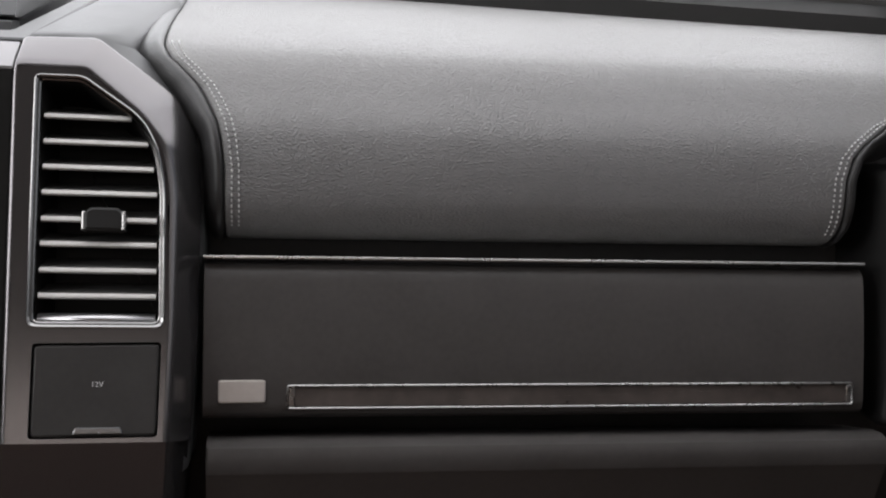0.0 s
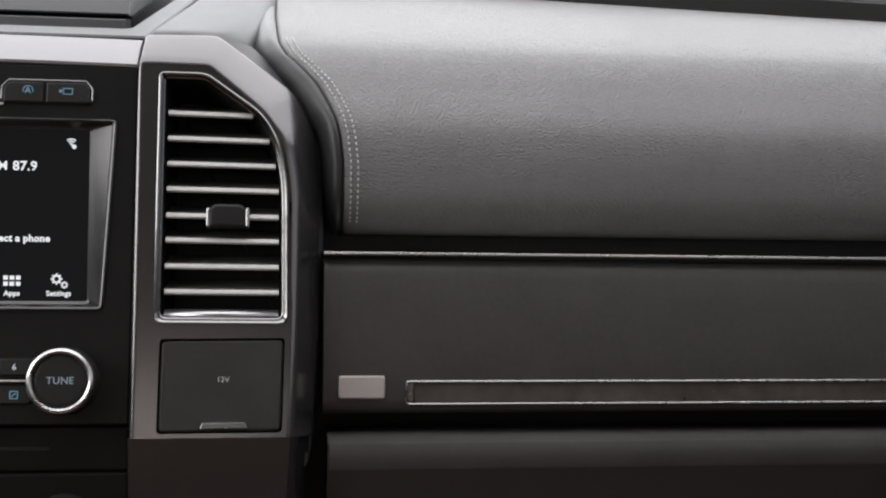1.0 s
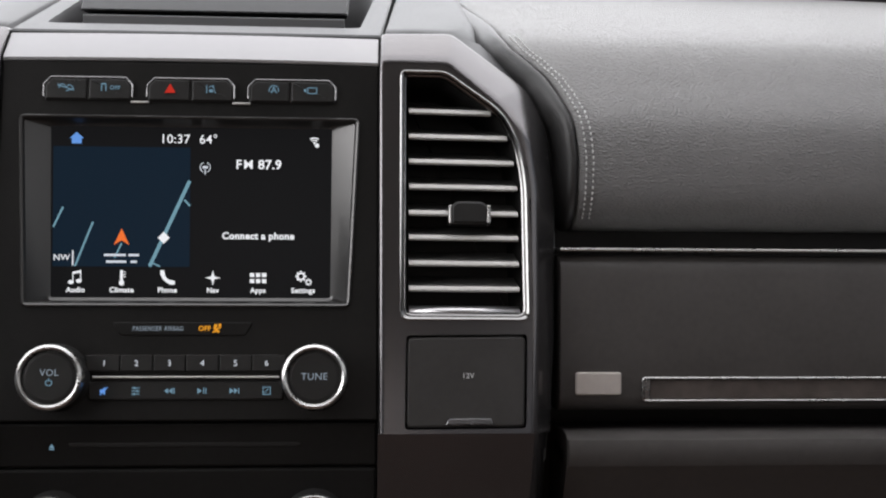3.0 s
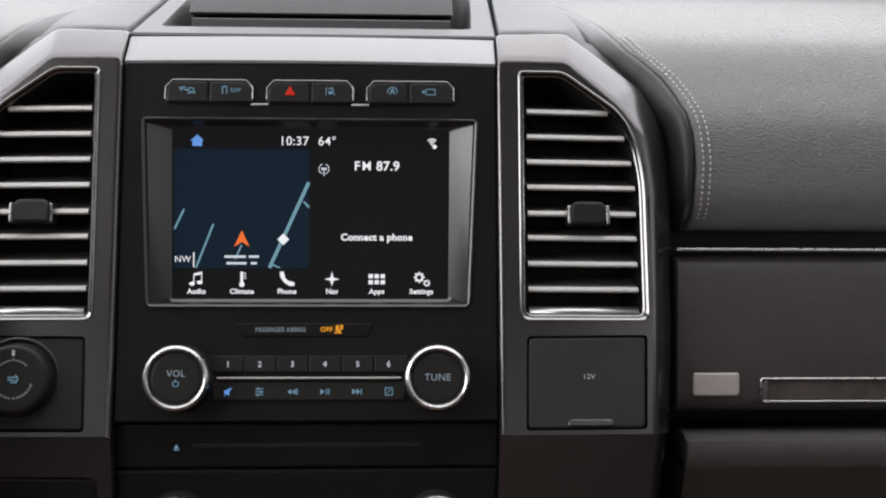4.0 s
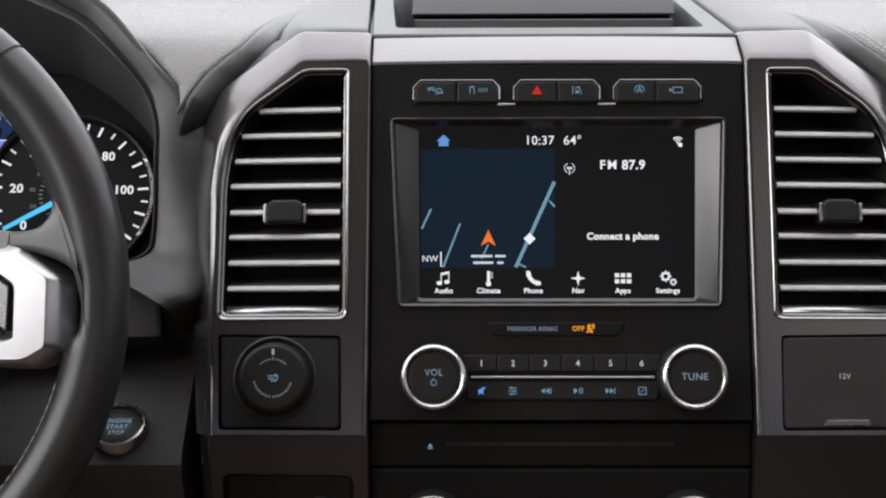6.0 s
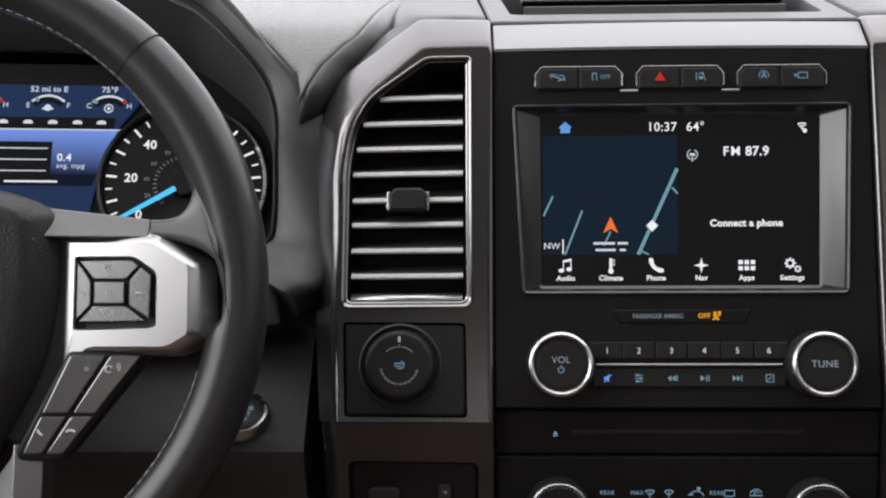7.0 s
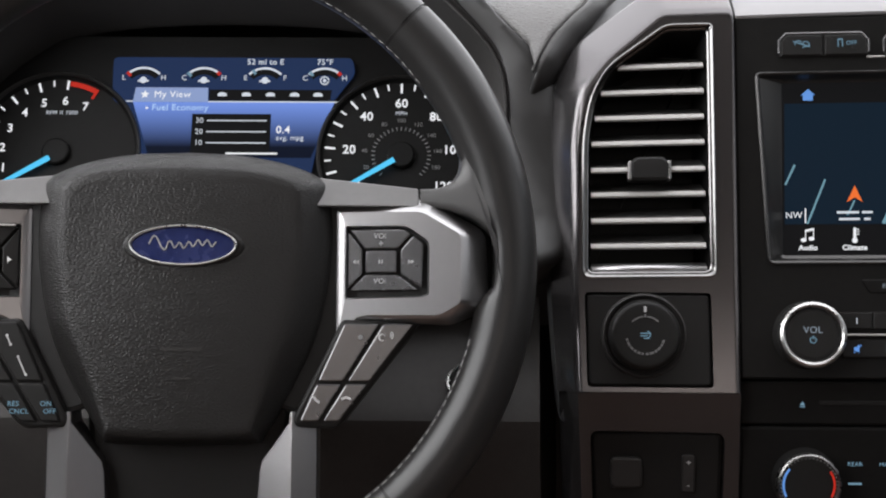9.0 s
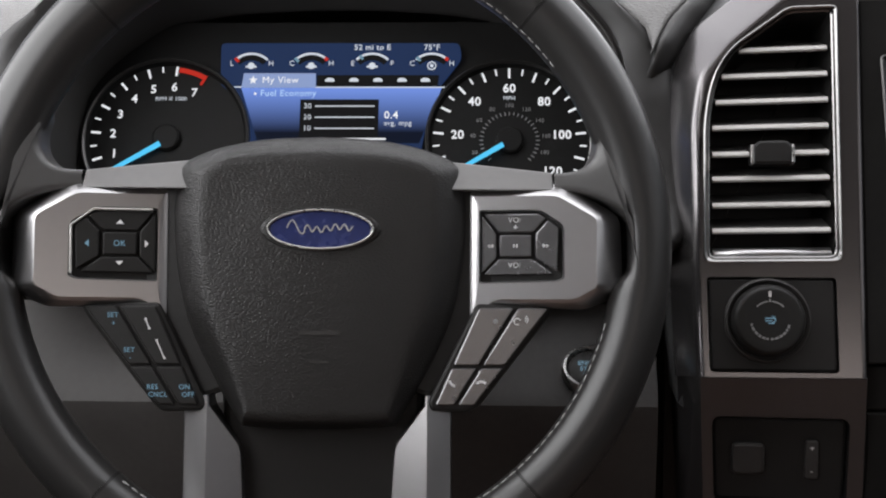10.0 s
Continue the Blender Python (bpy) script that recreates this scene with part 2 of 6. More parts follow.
def arc(cu, cv, r, w, a0, a1, k=14):
    a = [radians(a0 + (a1 - a0) * i / k) for i in range(k + 1)]
    return [(cu + r * math.cos(t), cv + r * math.sin(t)) for t in a] + [(cu + (r - w) * math.cos(t), cv + (r - w) * math.sin(t)) for t in reversed(a)]


def bar(u0, v0, u1, v1, w):
    d = (Vector((u1, v1)) - Vector((u0, v0))).normalized() * w / 2
    return [(u0 - d.y, v0 + d.x), (u0 + d.y, v0 - d.x), (u1 + d.y, v1 - d.x), (u1 - d.y, v1 + d.x)]


def words(body, size, u, v, n, material, parent, name="text", align="CENTER", bold=0.0, turn=0.0, sx=1.0):
    """Printed or lit words in the built-in font, as a flat mesh."""
    cu = bpy.data.curves.new(name, "FONT")
    cu.body, cu.size, cu.align_x, cu.align_y, cu.extrude, cu.offset = body, size, align, "CENTER", 0.00012, bold
    cu.resolution_u, cu.space_character = 3, 1.06
    ob = bpy.data.objects.new(name, cu)
    me = bpy.data.meshes.new_from_object(ob)
    bpy.data.objects.remove(ob)
    me.materials.clear()
    me.materials.append(material)
    out = new(name, me)
    out.parent = parent
    out.matrix_basis = Matrix.Translation((u, v, n)) @ Matrix.Rotation(radians(turn), 4, "Z") @ Matrix.Diagonal((sx, 1, 1, 1))
    return out


def spline(pts, k=6):
    """A smooth open curve through the points."""
    p = [Vector(q) for q in pts]
    p = [p[0] * 2 - p[1]] + p + [p[-1] * 2 - p[-2]]
    out = []
    for i in range(1, len(p) - 2):
        for j in range(k):
            t = j / k
            a, b, c, d = p[i - 1], p[i], p[i + 1], p[i + 2]
            out.append(0.5 * (2 * b + (c - a) * t + (2 * a - 5 * b + 4 * c - d) * t * t + (3 * b - a - 3 * c + d) * t ** 3))
    return out + [p[-2]]


def tube(path, r, k=12, up=(0, 0, 1), squash=1.0, caps=True):
    """A round bar along a path; r is a number or a list."""
    loops = []
    for i, p in enumerate(path):
        d = (path[min(i + 1, len(path) - 1)] - path[max(i - 1, 0)]).normalized()
        a = d.cross(Vector(up)).normalized()
        b = a.cross(d)
        rr = r[i] if isinstance(r, (list, tuple)) else r
        loops.append([p + a * math.cos(2 * math.pi * j / k) * rr + b * math.sin(2 * math.pi * j / k) * rr * squash for j in range(k)])
    return loft(loops, caps, caps)


def stitches(path, gap, length, r, bm=None):
    """A row of short raised threads along a path."""
    bm = bm or bmesh.new()
    acc, nxt = 0.0, 0.0
    for a, b in zip(path, path[1:]):
        L = (b - a).length
        while nxt <= acc + L and L > 0:
            p = a + (b - a) * ((nxt - acc) / L)
            d = (b - a).normalized() * length / 2
            s = d.cross(Vector((0.3, -0.7, 0.6))).normalized() * r
            h = d.cross(s).normalized() * r
            loops = [[p + d * q + (s * math.cos(t) + h * math.sin(t)) * w for t in (0, 1.05, 2.09, 3.14, 4.19, 5.24)] for q, w in ((-1, 0.3), (-0.6, 1), (0.6, 1), (1, 0.3))]
            loft(loops, True, True, bm=bm)
            nxt += gap
        acc += L
    return bm


def mirror_u(p, c=0.0):
    return [(2 * c - q[0], *q[1:]) for q in reversed(p)]


XC = -0.3165  # middle plane of the dashboard
STACK = frame_m((XC, 0.7531, 0.758), 19)
PASS = frame_m((0.0, 0.7452, 0.652), 13)
WHEEL = frame_m((-0.7408, 0.6099, 0.7455), 17, 8, -2.6)
CLUSTER = frame_m((-0.785, 0.8385, 0.751), 28, 6, -2)


# ---- the cab ----
def block(x0, y0, z0, x1, y1, z1, bev=0.004):
    bm = bmesh.new()
    bmesh.ops.create_cube(bm, size=1, matrix=Matrix.Translation(((x0 + x1) / 2, (y0 + y1) / 2, (z0 + z1) / 2)) @ Matrix.Diagonal((x1 - x0, y1 - y0, z1 - z0, 1)))
    if bev:
        bmesh.ops.bevel(bm, geom=bm.edges[:], offset=bev, segments=2, affect="EDGES")
    return bm


XL, XR = -1.29, 0.66
# unseen floor and rear wall, browned so that panels reflect a seat colour
solid("floor", block(XL, -1.6, -0.05, XR, 1.5, 0.0), CARPET, "dark carpeted floor of the truck cab", "floor", kind="structure")
solid("ceiling", block(XL, -1.6, 1.56, XR, 0.31, 1.60), HEADLINER, "pale cloth headliner", "ceiling", kind="structure")
solid("wall_rear_lower", block(XL, -1.64, 0.0, XR, -1.60, 1.22), LINING, "brown leather lining below the rear window", "wall", kind="structure")
# unseen; leaves only a narrow rear opening, to dim the left spoke
solid("wall_rear_upper", block(XL, -1.64, 1.42, XR, -1.60, 1.60), HEADLINER, "cloth lining above the rear window", "wall", kind="structure")
for x0, x1, side in ((XL - 0.06, XL, "left"), (XR, XR + 0.06, "right")):
    solid("wall_" + side + "_lower", block(x0, -1.6, 0.0, x1, 1.5, 0.90), SOFT, "dark lower door and side trim", "wall", kind="structure")
    solid("wall_" + side + "_upper", block(x0, -1.6, 1.46, x1, 0.8, 1.60), HEADLINER, "cloth lining above the door window", "wall", kind="structure")
    # out of view; made wide to keep side light off the spoke trims
    solid("wall_" + side + "_post", block(x0, -0.98, 0.90, x1, -0.34, 1.46), HEADLINER, "cloth covered door post", "wall", kind="structure")

# windshield glass, black edge strip and cowl outside
glass = bpy.data.materials.new("clear_glass")
glass.use_nodes = True
gb = glass.node_tree.nodes["Principled BSDF"]
gb.inputs["Transmission Weight"].default_value, gb.inputs["Roughness"].default_value, gb.inputs["IOR"].default_value = 1.0, 0.0, 1.1


def foot_y(x):
    """How far ahead the foot of the windshield lies."""
    return 1.47 - 0.29 * math.sqrt((x - XC) ** 2 + 0.02)


ws = [(XC + q / 8 * 0.97, foot_y(XC + q / 8 * 0.97)) for q in range(-8, 9)]


def edge_strip(d0, z0, d1, z1, th):
    """A curved strip along the foot of the windshield."""
    lo = [[(x, y + d0, z0 + 0.1 * (y - 1.2)), (x, y + d1, z1 + 0.1 * (y - 1.2)), (x, y + d1, z1 - th + 0.1 * (y - 1.2)), (x, y + d0, z0 - th + 0.1 * (y - 1.2))] for x, y in ws]
    return loft(lo, True, True)


pane = loft([[(x, y + 0.02, 0.93 + 0.1 * (y - 1.2)), (XC + (x - XC) * 0.86, y * 0.25 - 0.01, 1.58), (XC + (x - XC) * 0.86, y * 0.25 - 0.004, 1.584), (x, y + 0.026, 0.934 + 0.1 * (y - 1.2))] for x, y in ws], True, True)
shield = solid("window_1", pane, glass, "clear raked windshield glass", "windshield", kind="structure")
shield.visible_shadow = False
solid("trim_windshield_foot", edge_strip(-0.004, 0.905, 0.012, 0.918, 0.03), BLACK, "black strip along the foot of the windshield", "trim", kind="structure")
solid("trim_windshield_bead", edge_strip(0.0125, 0.924, 0.046, 0.9285, 0.03), SOFT, "dark grey bead where the windshield meets the dashboard", "trim", kind="structure")
solid("trim_cowl", edge_strip(0.09, 0.925, 0.34, 0.955, 0.02), COWLM, "grey ribbed cowl outside below the windshield", "trim", kind="structure")
solid("trim_bonnet_gap", edge_strip(0.35, 0.945, 0.40, 0.958, 0.02), BLACK, "dark gap before the bonnet", "trim", kind="structure")
solid("ground", block(-60, -60, -0.9, 60, 60, -0.8, 0), COWLM, "grey paved ground outside the truck", "ground", kind="structure")
solid("bonnet", loft([[(XC + q * 0.85, 1.85, 0.93), (XC + q * 0.85, 2.9, 0.98), (XC + q * 0.85, 2.9, 0.3), (XC + q * 0.85, 1.85, 0.5)] for q in (-1, -0.5, 0, 0.5, 1)], True, True), COWLM, "grey painted bonnet outside", "bonnet")


# dark carrier behind all the panels
def profile_x(pts, x0, x1):
    return loft([[(x, y, z) for y, z in pts] for x in (x0, x1)], True, True)


solid("trim_dash_carrier", profile_x([(0.83, 0.25), (0.825, 0.66), (0.845, 0.80), (0.90, 0.835), (1.40, 0.875), (1.40, 0.25)], -0.545, XR), SOFT, "black inner carrier of the dashboard", "trim", kind="structure")
solid("trim_dash_carrier", profile_x([(0.833, 0.26), (0.833, 0.60), (0.95, 0.66), (0.99, 0.82), (1.39, 0.87), (1.39, 0.26)], XL, -0.538), SOFT, "black inner carrier behind the instruments", "trim", kind="structure")


# ---- padded leather dash top ----
PAD_KEYS = ((0.825, 0.7345), (0.808, 0.7362), (0.7930, 0.7420), (0.7808, 0.7530), (0.7756, 0.7670), (0.7757, 0.7850), (0.7780, 0.8000), (0.7818, 0.8115), (0.7870, 0.8195),
            (0.7945, 0.8275), (0.8050, 0.8370), (0.8180, 0.8480), (0.8330, 0.8575), (0.8520, 0.8640), (0.8900, 0.8695), (0.95, 0.8740), (1.05, 0.8795), (1.15, 0.8850), (1.26, 0.8925), (1.45, 0.9110))
PROFILE = spline([(y, z, 0) for y, z in PAD_KEYS], 5)


def seam_x(y, z):
    """Where the stitched seam runs, left of the passenger's pad."""
    keys = ((0.70, -0.0635), (0.79, -0.0640), (0.8085, -0.0662), (0.8190, -0.0690), (0.8306, -0.0752), (0.8400, -0.0815), (0.8450, -0.0872), (0.8500, -0.0925), (0.8561, -0.1010), (0.8640, -0.1070), (0.8710, -0.1095), (0.8800, -0.1140), (0.92, -0.1250))
    for (a, xa), (b, xb) in zip(keys, keys[1:]):
        if z <= b:
            return xa + (xb - xa) * max(0, (z - a) / (b - a))
    return keys[-1][1]


def far_x(y, z):
    """The seam at the pad's far end, which flares towards the door."""
    keys = ((0.70, 0.3585), (0.79, 0.3577), (0.8057, 0.3626), (0.8154, 0.3722), (0.8231, 0.3850), (0.8271, 0.3920), (0.8350, 0.4120), (0.8450, 0.4480), (0.8560, 0.5050), (0.8650, 0.5900), (0.92, 0.6400))
    for (a, xa), (b, xb) in zip(keys, keys[1:]):
        if z <= b:
            return xa + (xb - xa) * max(0, (z - a) / (b - a))
    return keys[-1][1]


HOOD_EDGE = ((0.0300, 0.2190), (0.0545, 0.2150), (0.0700, 0.2018), (0.0903, 0.1861), (0.1109, 0.1684), (0.1240, 0.1460), (0.1460, 0.0980), (0.1570, 0.0500), (0.1600, 0.0073))


def hood_side(y, z):
    """Where the pad runs under the instrument hood."""
    x = -0.56
    for _ in range(12):
        u, v, n = CLUSTER.inverted() @ Vector((x, y, z))
        edge = HOOD_EDGE[0][1] if v <= HOOD_EDGE[0][0] else HOOD_EDGE[-1][1]
        for (va, ua), (vb, ub) in zip(HOOD_EDGE, HOOD_EDGE[1:]):
            if va < v <= vb:
                edge = ua + (ub - ua) * (v - va) / (vb - va)
        x += (edge + 0.0012 - u) * 0.7
    return x


CREASE = 0.0050  # from the inner stitch line out to the crease where skin and bolster meet


def profile_at(i, pts):
    """A profile point and its outward normal in the y-z plane."""
    a, b = pts[max(0, i - 1)], pts[min(len(pts) - 1, i + 1)]
    d = Vector((b[0] - a[0], b[1] - a[1])).normalized()
    return pts[i][0], pts[i][1], -d.y, d.x


def dash_pad(flip, right_roll):
    """The pad's skin, its rolled ends and its seams. flip mirrors it about the middle plane."""
    f = (lambda x: 2 * XC - x) if flip else (lambda x: x)
    th = thing("dash_pad", Matrix.Identity(4), "dark grey grained leather dash pad with double stitched seams", "dash pad")
    rows, pts = [], [(p.x, p.y) for p in PROFILE]
    ease = ((0.0, 0.0034), (0.0005, 0.0018), (0.0014, 0.0007), (0.0030, 0.0001), (0.0060, 0.0))
    for i in range(len(pts)):
        y, z, ny, nz = profile_at(i, pts)
        if flip and z < 0.817:
            continue
        xl = seam_x(y, z) - CREASE
        xr = far_x(y, z) + CREASE if right_roll else max(xl + 0.0008, 2 * XC - hood_side(y, z))
        k = min(1.0, (xr - xl) / 0.0145)
        inner_pts = [(xl + d * k, h) for d, h in ease] + [(xl + 0.0065 * k + (xr - xl - 0.013 * k) * q / 30, 0.0) for q in range(1, 30)] + [(xr - d * k, h) for d, h in reversed(ease)]
        row = []
        for x, h in inner_pts:
            yy = min(y, foot_y(f(x)))
            row.append((f(x), yy - ny * h, z - 0.1 * (y - yy) - nz * h))
        rows.append(row)
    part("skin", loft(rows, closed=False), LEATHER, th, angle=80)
    for s in (1, -1) if right_roll else (1,):
        line_x = (lambda y, z, d: f(seam_x(y, z) + d)) if s > 0 else (lambda y, z, d: f(far_x(y, z) - d))
        ends = [q for q in pts if q[1] > 0.786] if flip else pts
        section = [(0.0, -0.030), (0.0012, -0.020), (0.0030, -0.0125), (0.0052, -0.0066), (0.0076, -0.0024), (0.0102, 0.0002), (0.0122, 0.0008), (0.0140, -0.0002), (0.0150, -0.0018), (0.0155, -0.0040)]
        rows = []
        for i in range(len(ends)):
            y, z, ny, nz = profile_at(i, ends)
            y2 = min(y, foot_y(line_x(y, z, 0)))
            z2 = z - 0.1 * (y - y2)
            up = max(0, min(1, (z - 0.815) / 0.03))
            sink = 0.030 * max(0, min(1, (0.826 - z) / 0.034)) ** 1.3 if flip else 0.0
            row = []
            for dx, h in section:
                out = (dx - 0.0155) * (1 + 0.60 * up) - CREASE
                h = h + 0.0022 * up * math.sin(math.pi * min(1, dx / 0.0155)) if h > -0.01 else h
                if s < 0:
                    flat = max(0, min(1, (z - 0.834) / 0.012))
                    out, h = out * (1 + 5 * flat), h * (1 - 0.92 * flat) - 0.0020 * flat
                row.append((line_x(y, z, out), y2 + ny * (h - sink), z2 + nz * (h - sink)))
            rows.append(row)
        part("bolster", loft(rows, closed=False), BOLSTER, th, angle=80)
        for d in () if flip else (-0.0002, 0.0044):
            line = []
            for i in range(14, len(pts)):
                y, z, ny, nz = profile_at(i, pts)
                if z < (0.838 if s < 0 else 0.866):
                    line.append(Vector((line_x(y, z, d), y + ny * 0.0005, z + nz * 0.0005)))
            part("stitching", stitches(line, 0.0039, 0.0023, 0.00060), THREAD, th, "pale grey double stitching")
    return th


dash_pad(False, True)
dash_pad(True, False)
# the pad goes on beyond the instruments, to the driver's door
far_pad = thing("dash_pad", Matrix.Identity(4), "dark grey grained leather dash pad by the driver's door", "dash pad")
part("skin", loft([[(x, min(p.x, foot_y(x)), p.y - 0.1 * (p.x - min(p.x, foot_y(x)))) for x in (-1.285, -1.20, -1.12, -1.06, -1.02, -0.985)] for p in PROFILE], closed=False), LEATHER, far_pad, angle=80)


# ---- passenger's trim panel, strip, inlay, badge and glovebox ----
trim = thing("passenger_panel", PASS, "black soft dash panel with chrome strip and framed inlay", "dash panel")
prof = [(-0.050, 0.0795), (-0.0120, 0.0795), (-0.0070, 0.0788), (-0.0032, 0.0765), (-0.0010, 0.0725), (0.0, 0.066), (0.0008, 0.045), (0.0008, 0.020), (0.0, -0.012), (-0.0012, -0.0180), (-0.0050, -0.0215), (-0.012, -0.0225), (-0.050, -0.0225)]
part("panel", loft([[(u, v, n * k - (0.004 if k < 1 else 0)) for n, v in prof] for u, k in ((-0.0814, 0.999), (-0.0806, 1), (0.3753, 1), (0.3761, 0.999))], True, True), PANELM, trim)
part("chrome_strip", slab(rounded(box2(-0.0814, 0.0818, 0.3761, 0.0841), 0.0008), -0.03, 0.002, 0.0008), CHROME, trim, "thin bright chrome strip")
inl = rounded(box2(-0.0272, -0.0160, 0.3672, 0.0003), 0.0025)
part("inlay_frame", ring(inl, offset(inl, -0.0016), -0.004, 0.0022, 0.0006), DULLCHROME, trim, "slim dulled chrome frame")
part("inlay", slab(offset(inl, -0.0018), -0.004, 0.0004, 0.0006), WOOD, trim, "dark brown wood inlay strip")
for u in (-0.0240, 0.3640):
    part("inlay_end", slab(rounded(box2(u - 0.0022, -0.0142, u + 0.0022, -0.0015), 0.001), -0.002, 0.0016, 0.0008), DULLCHROME, trim)
part("badge", slab(rounded(box2(-0.0710, -0.0116, -0.0406, 0.0035), 0.0022), -0.004, 0.0018, 0.0012), BADGE, trim, "plain champagne coloured badge plate")
gl = thing("glovebox", PASS, "black soft glovebox door with rounded upper edge", "glovebox")
gp = [(-0.060, -0.0380), (-0.010, -0.0345), (0.0040, -0.0355), (0.0110, -0.0390), (0.0135, -0.0460), (0.0105, -0.056), (-0.002, -0.075), (-0.028, -0.12), (-0.058, -0.28), (-0.060, -0.28)]
part("door", loft([[(u, v, n) for n, v in gp[:1] + [(-0.012, -0.0500), (0.0098, -0.0560)] + gp[6:]] for u in (-0.0776, 0.3880)], True, True), PANELM, gl)
part("upper_roll", loft([[(u, v, n * k) for n, v in gp[:6] + [(-0.02, -0.0565)]] for u, k in ((-0.0776, 0.9), (-0.0765, 1), (0.3870, 1), (0.3880, 0.9))], True, True), PANELM, gl, "rounded padded upper edge")
end = thing("end_vent_pillar", Matrix.Identity(4), "dark satin pillar at the passenger end of the dashboard", "dash trim")
part("pillar", loft([at_n(offset(rounded(box2(0.3905, 0.615, 0.475, 0.795), 0.012), -o), n) for o, n in ((0, 0.0), (0, 0.085), (0.003, 0.094), (0.008, 0.098))], True, True), BEZEL, end, m=Matrix(((1, 0, 0, 0), (0, 0.0, -1, 0.838), (0, 1, 0, 0), (0, 0, 0, 1))))


# ---- air vent modules either side of the centre ----
VENT = [(0.1338, 0.0882), (0.1590, 0.0885), (0.1938, 0.0645), (0.2040, 0.0470), (0.2088, 0.0212), (0.2098, -0.0645), (0.1338, -0.0645)]
FACE = [(0.1175, 0.0995), (0.1620, 0.0995), (0.1960, 0.0715), (0.2125, 0.0500), (0.2177, 0.0176), (0.2180, -0.0720), (0.1175, -0.0720)]
BACK = [(0.1180, 0.1210, -0.0175), (0.1650, 0.1225, -0.0195), (0.2150, 0.0868, -0.0230), (0.2285, 0.0615, -0.0240), (0.2328, 0.0180, -0.0250), (0.2320, -0.0720, -0.0250)]


def nf(u, v=0):
    return 0.004 - 0.064 * (abs(u) - 0.1175)


def span_at(poly, v):
    xs = []
    for a, b in zip(poly, poly[1:] + poly[:1]):
        if (a[1] - v) * (b[1] - v) < 0:
            xs.append(a[0] + (b[0] - a[0]) * (v - a[1]) / (b[1] - a[1]))
    return min(xs), max(xs)


def soft_strip(chain, k=4, r=0.004):
    """Rows of points (inside, edge, beyond, ...) joined by a rounded edge."""
    loops = []
    for a, b, c, d in chain:
        a, b, c, d = Vector(a), Vector(b), Vector(c), Vector(d)
        s, e = b + (a - b).normalized() * r, b + (c - b).normalized() * r
        row = [a] + [s * (1 - t) ** 2 + b * 2 * t * (1 - t) + e * t * t for t in [j / k for j in range(k + 1)]]
        s2, e2 = c + (b - c).normalized() * 0.0015, c + (d - c).normalized() * 0.0015
        row += [s2 * (1 - t) ** 2 + c * 2 * t * (1 - t) + e2 * t * t for t in (0, 0.5, 1)] + [d]
        loops.append([tuple(q) for q in row])
    return loops


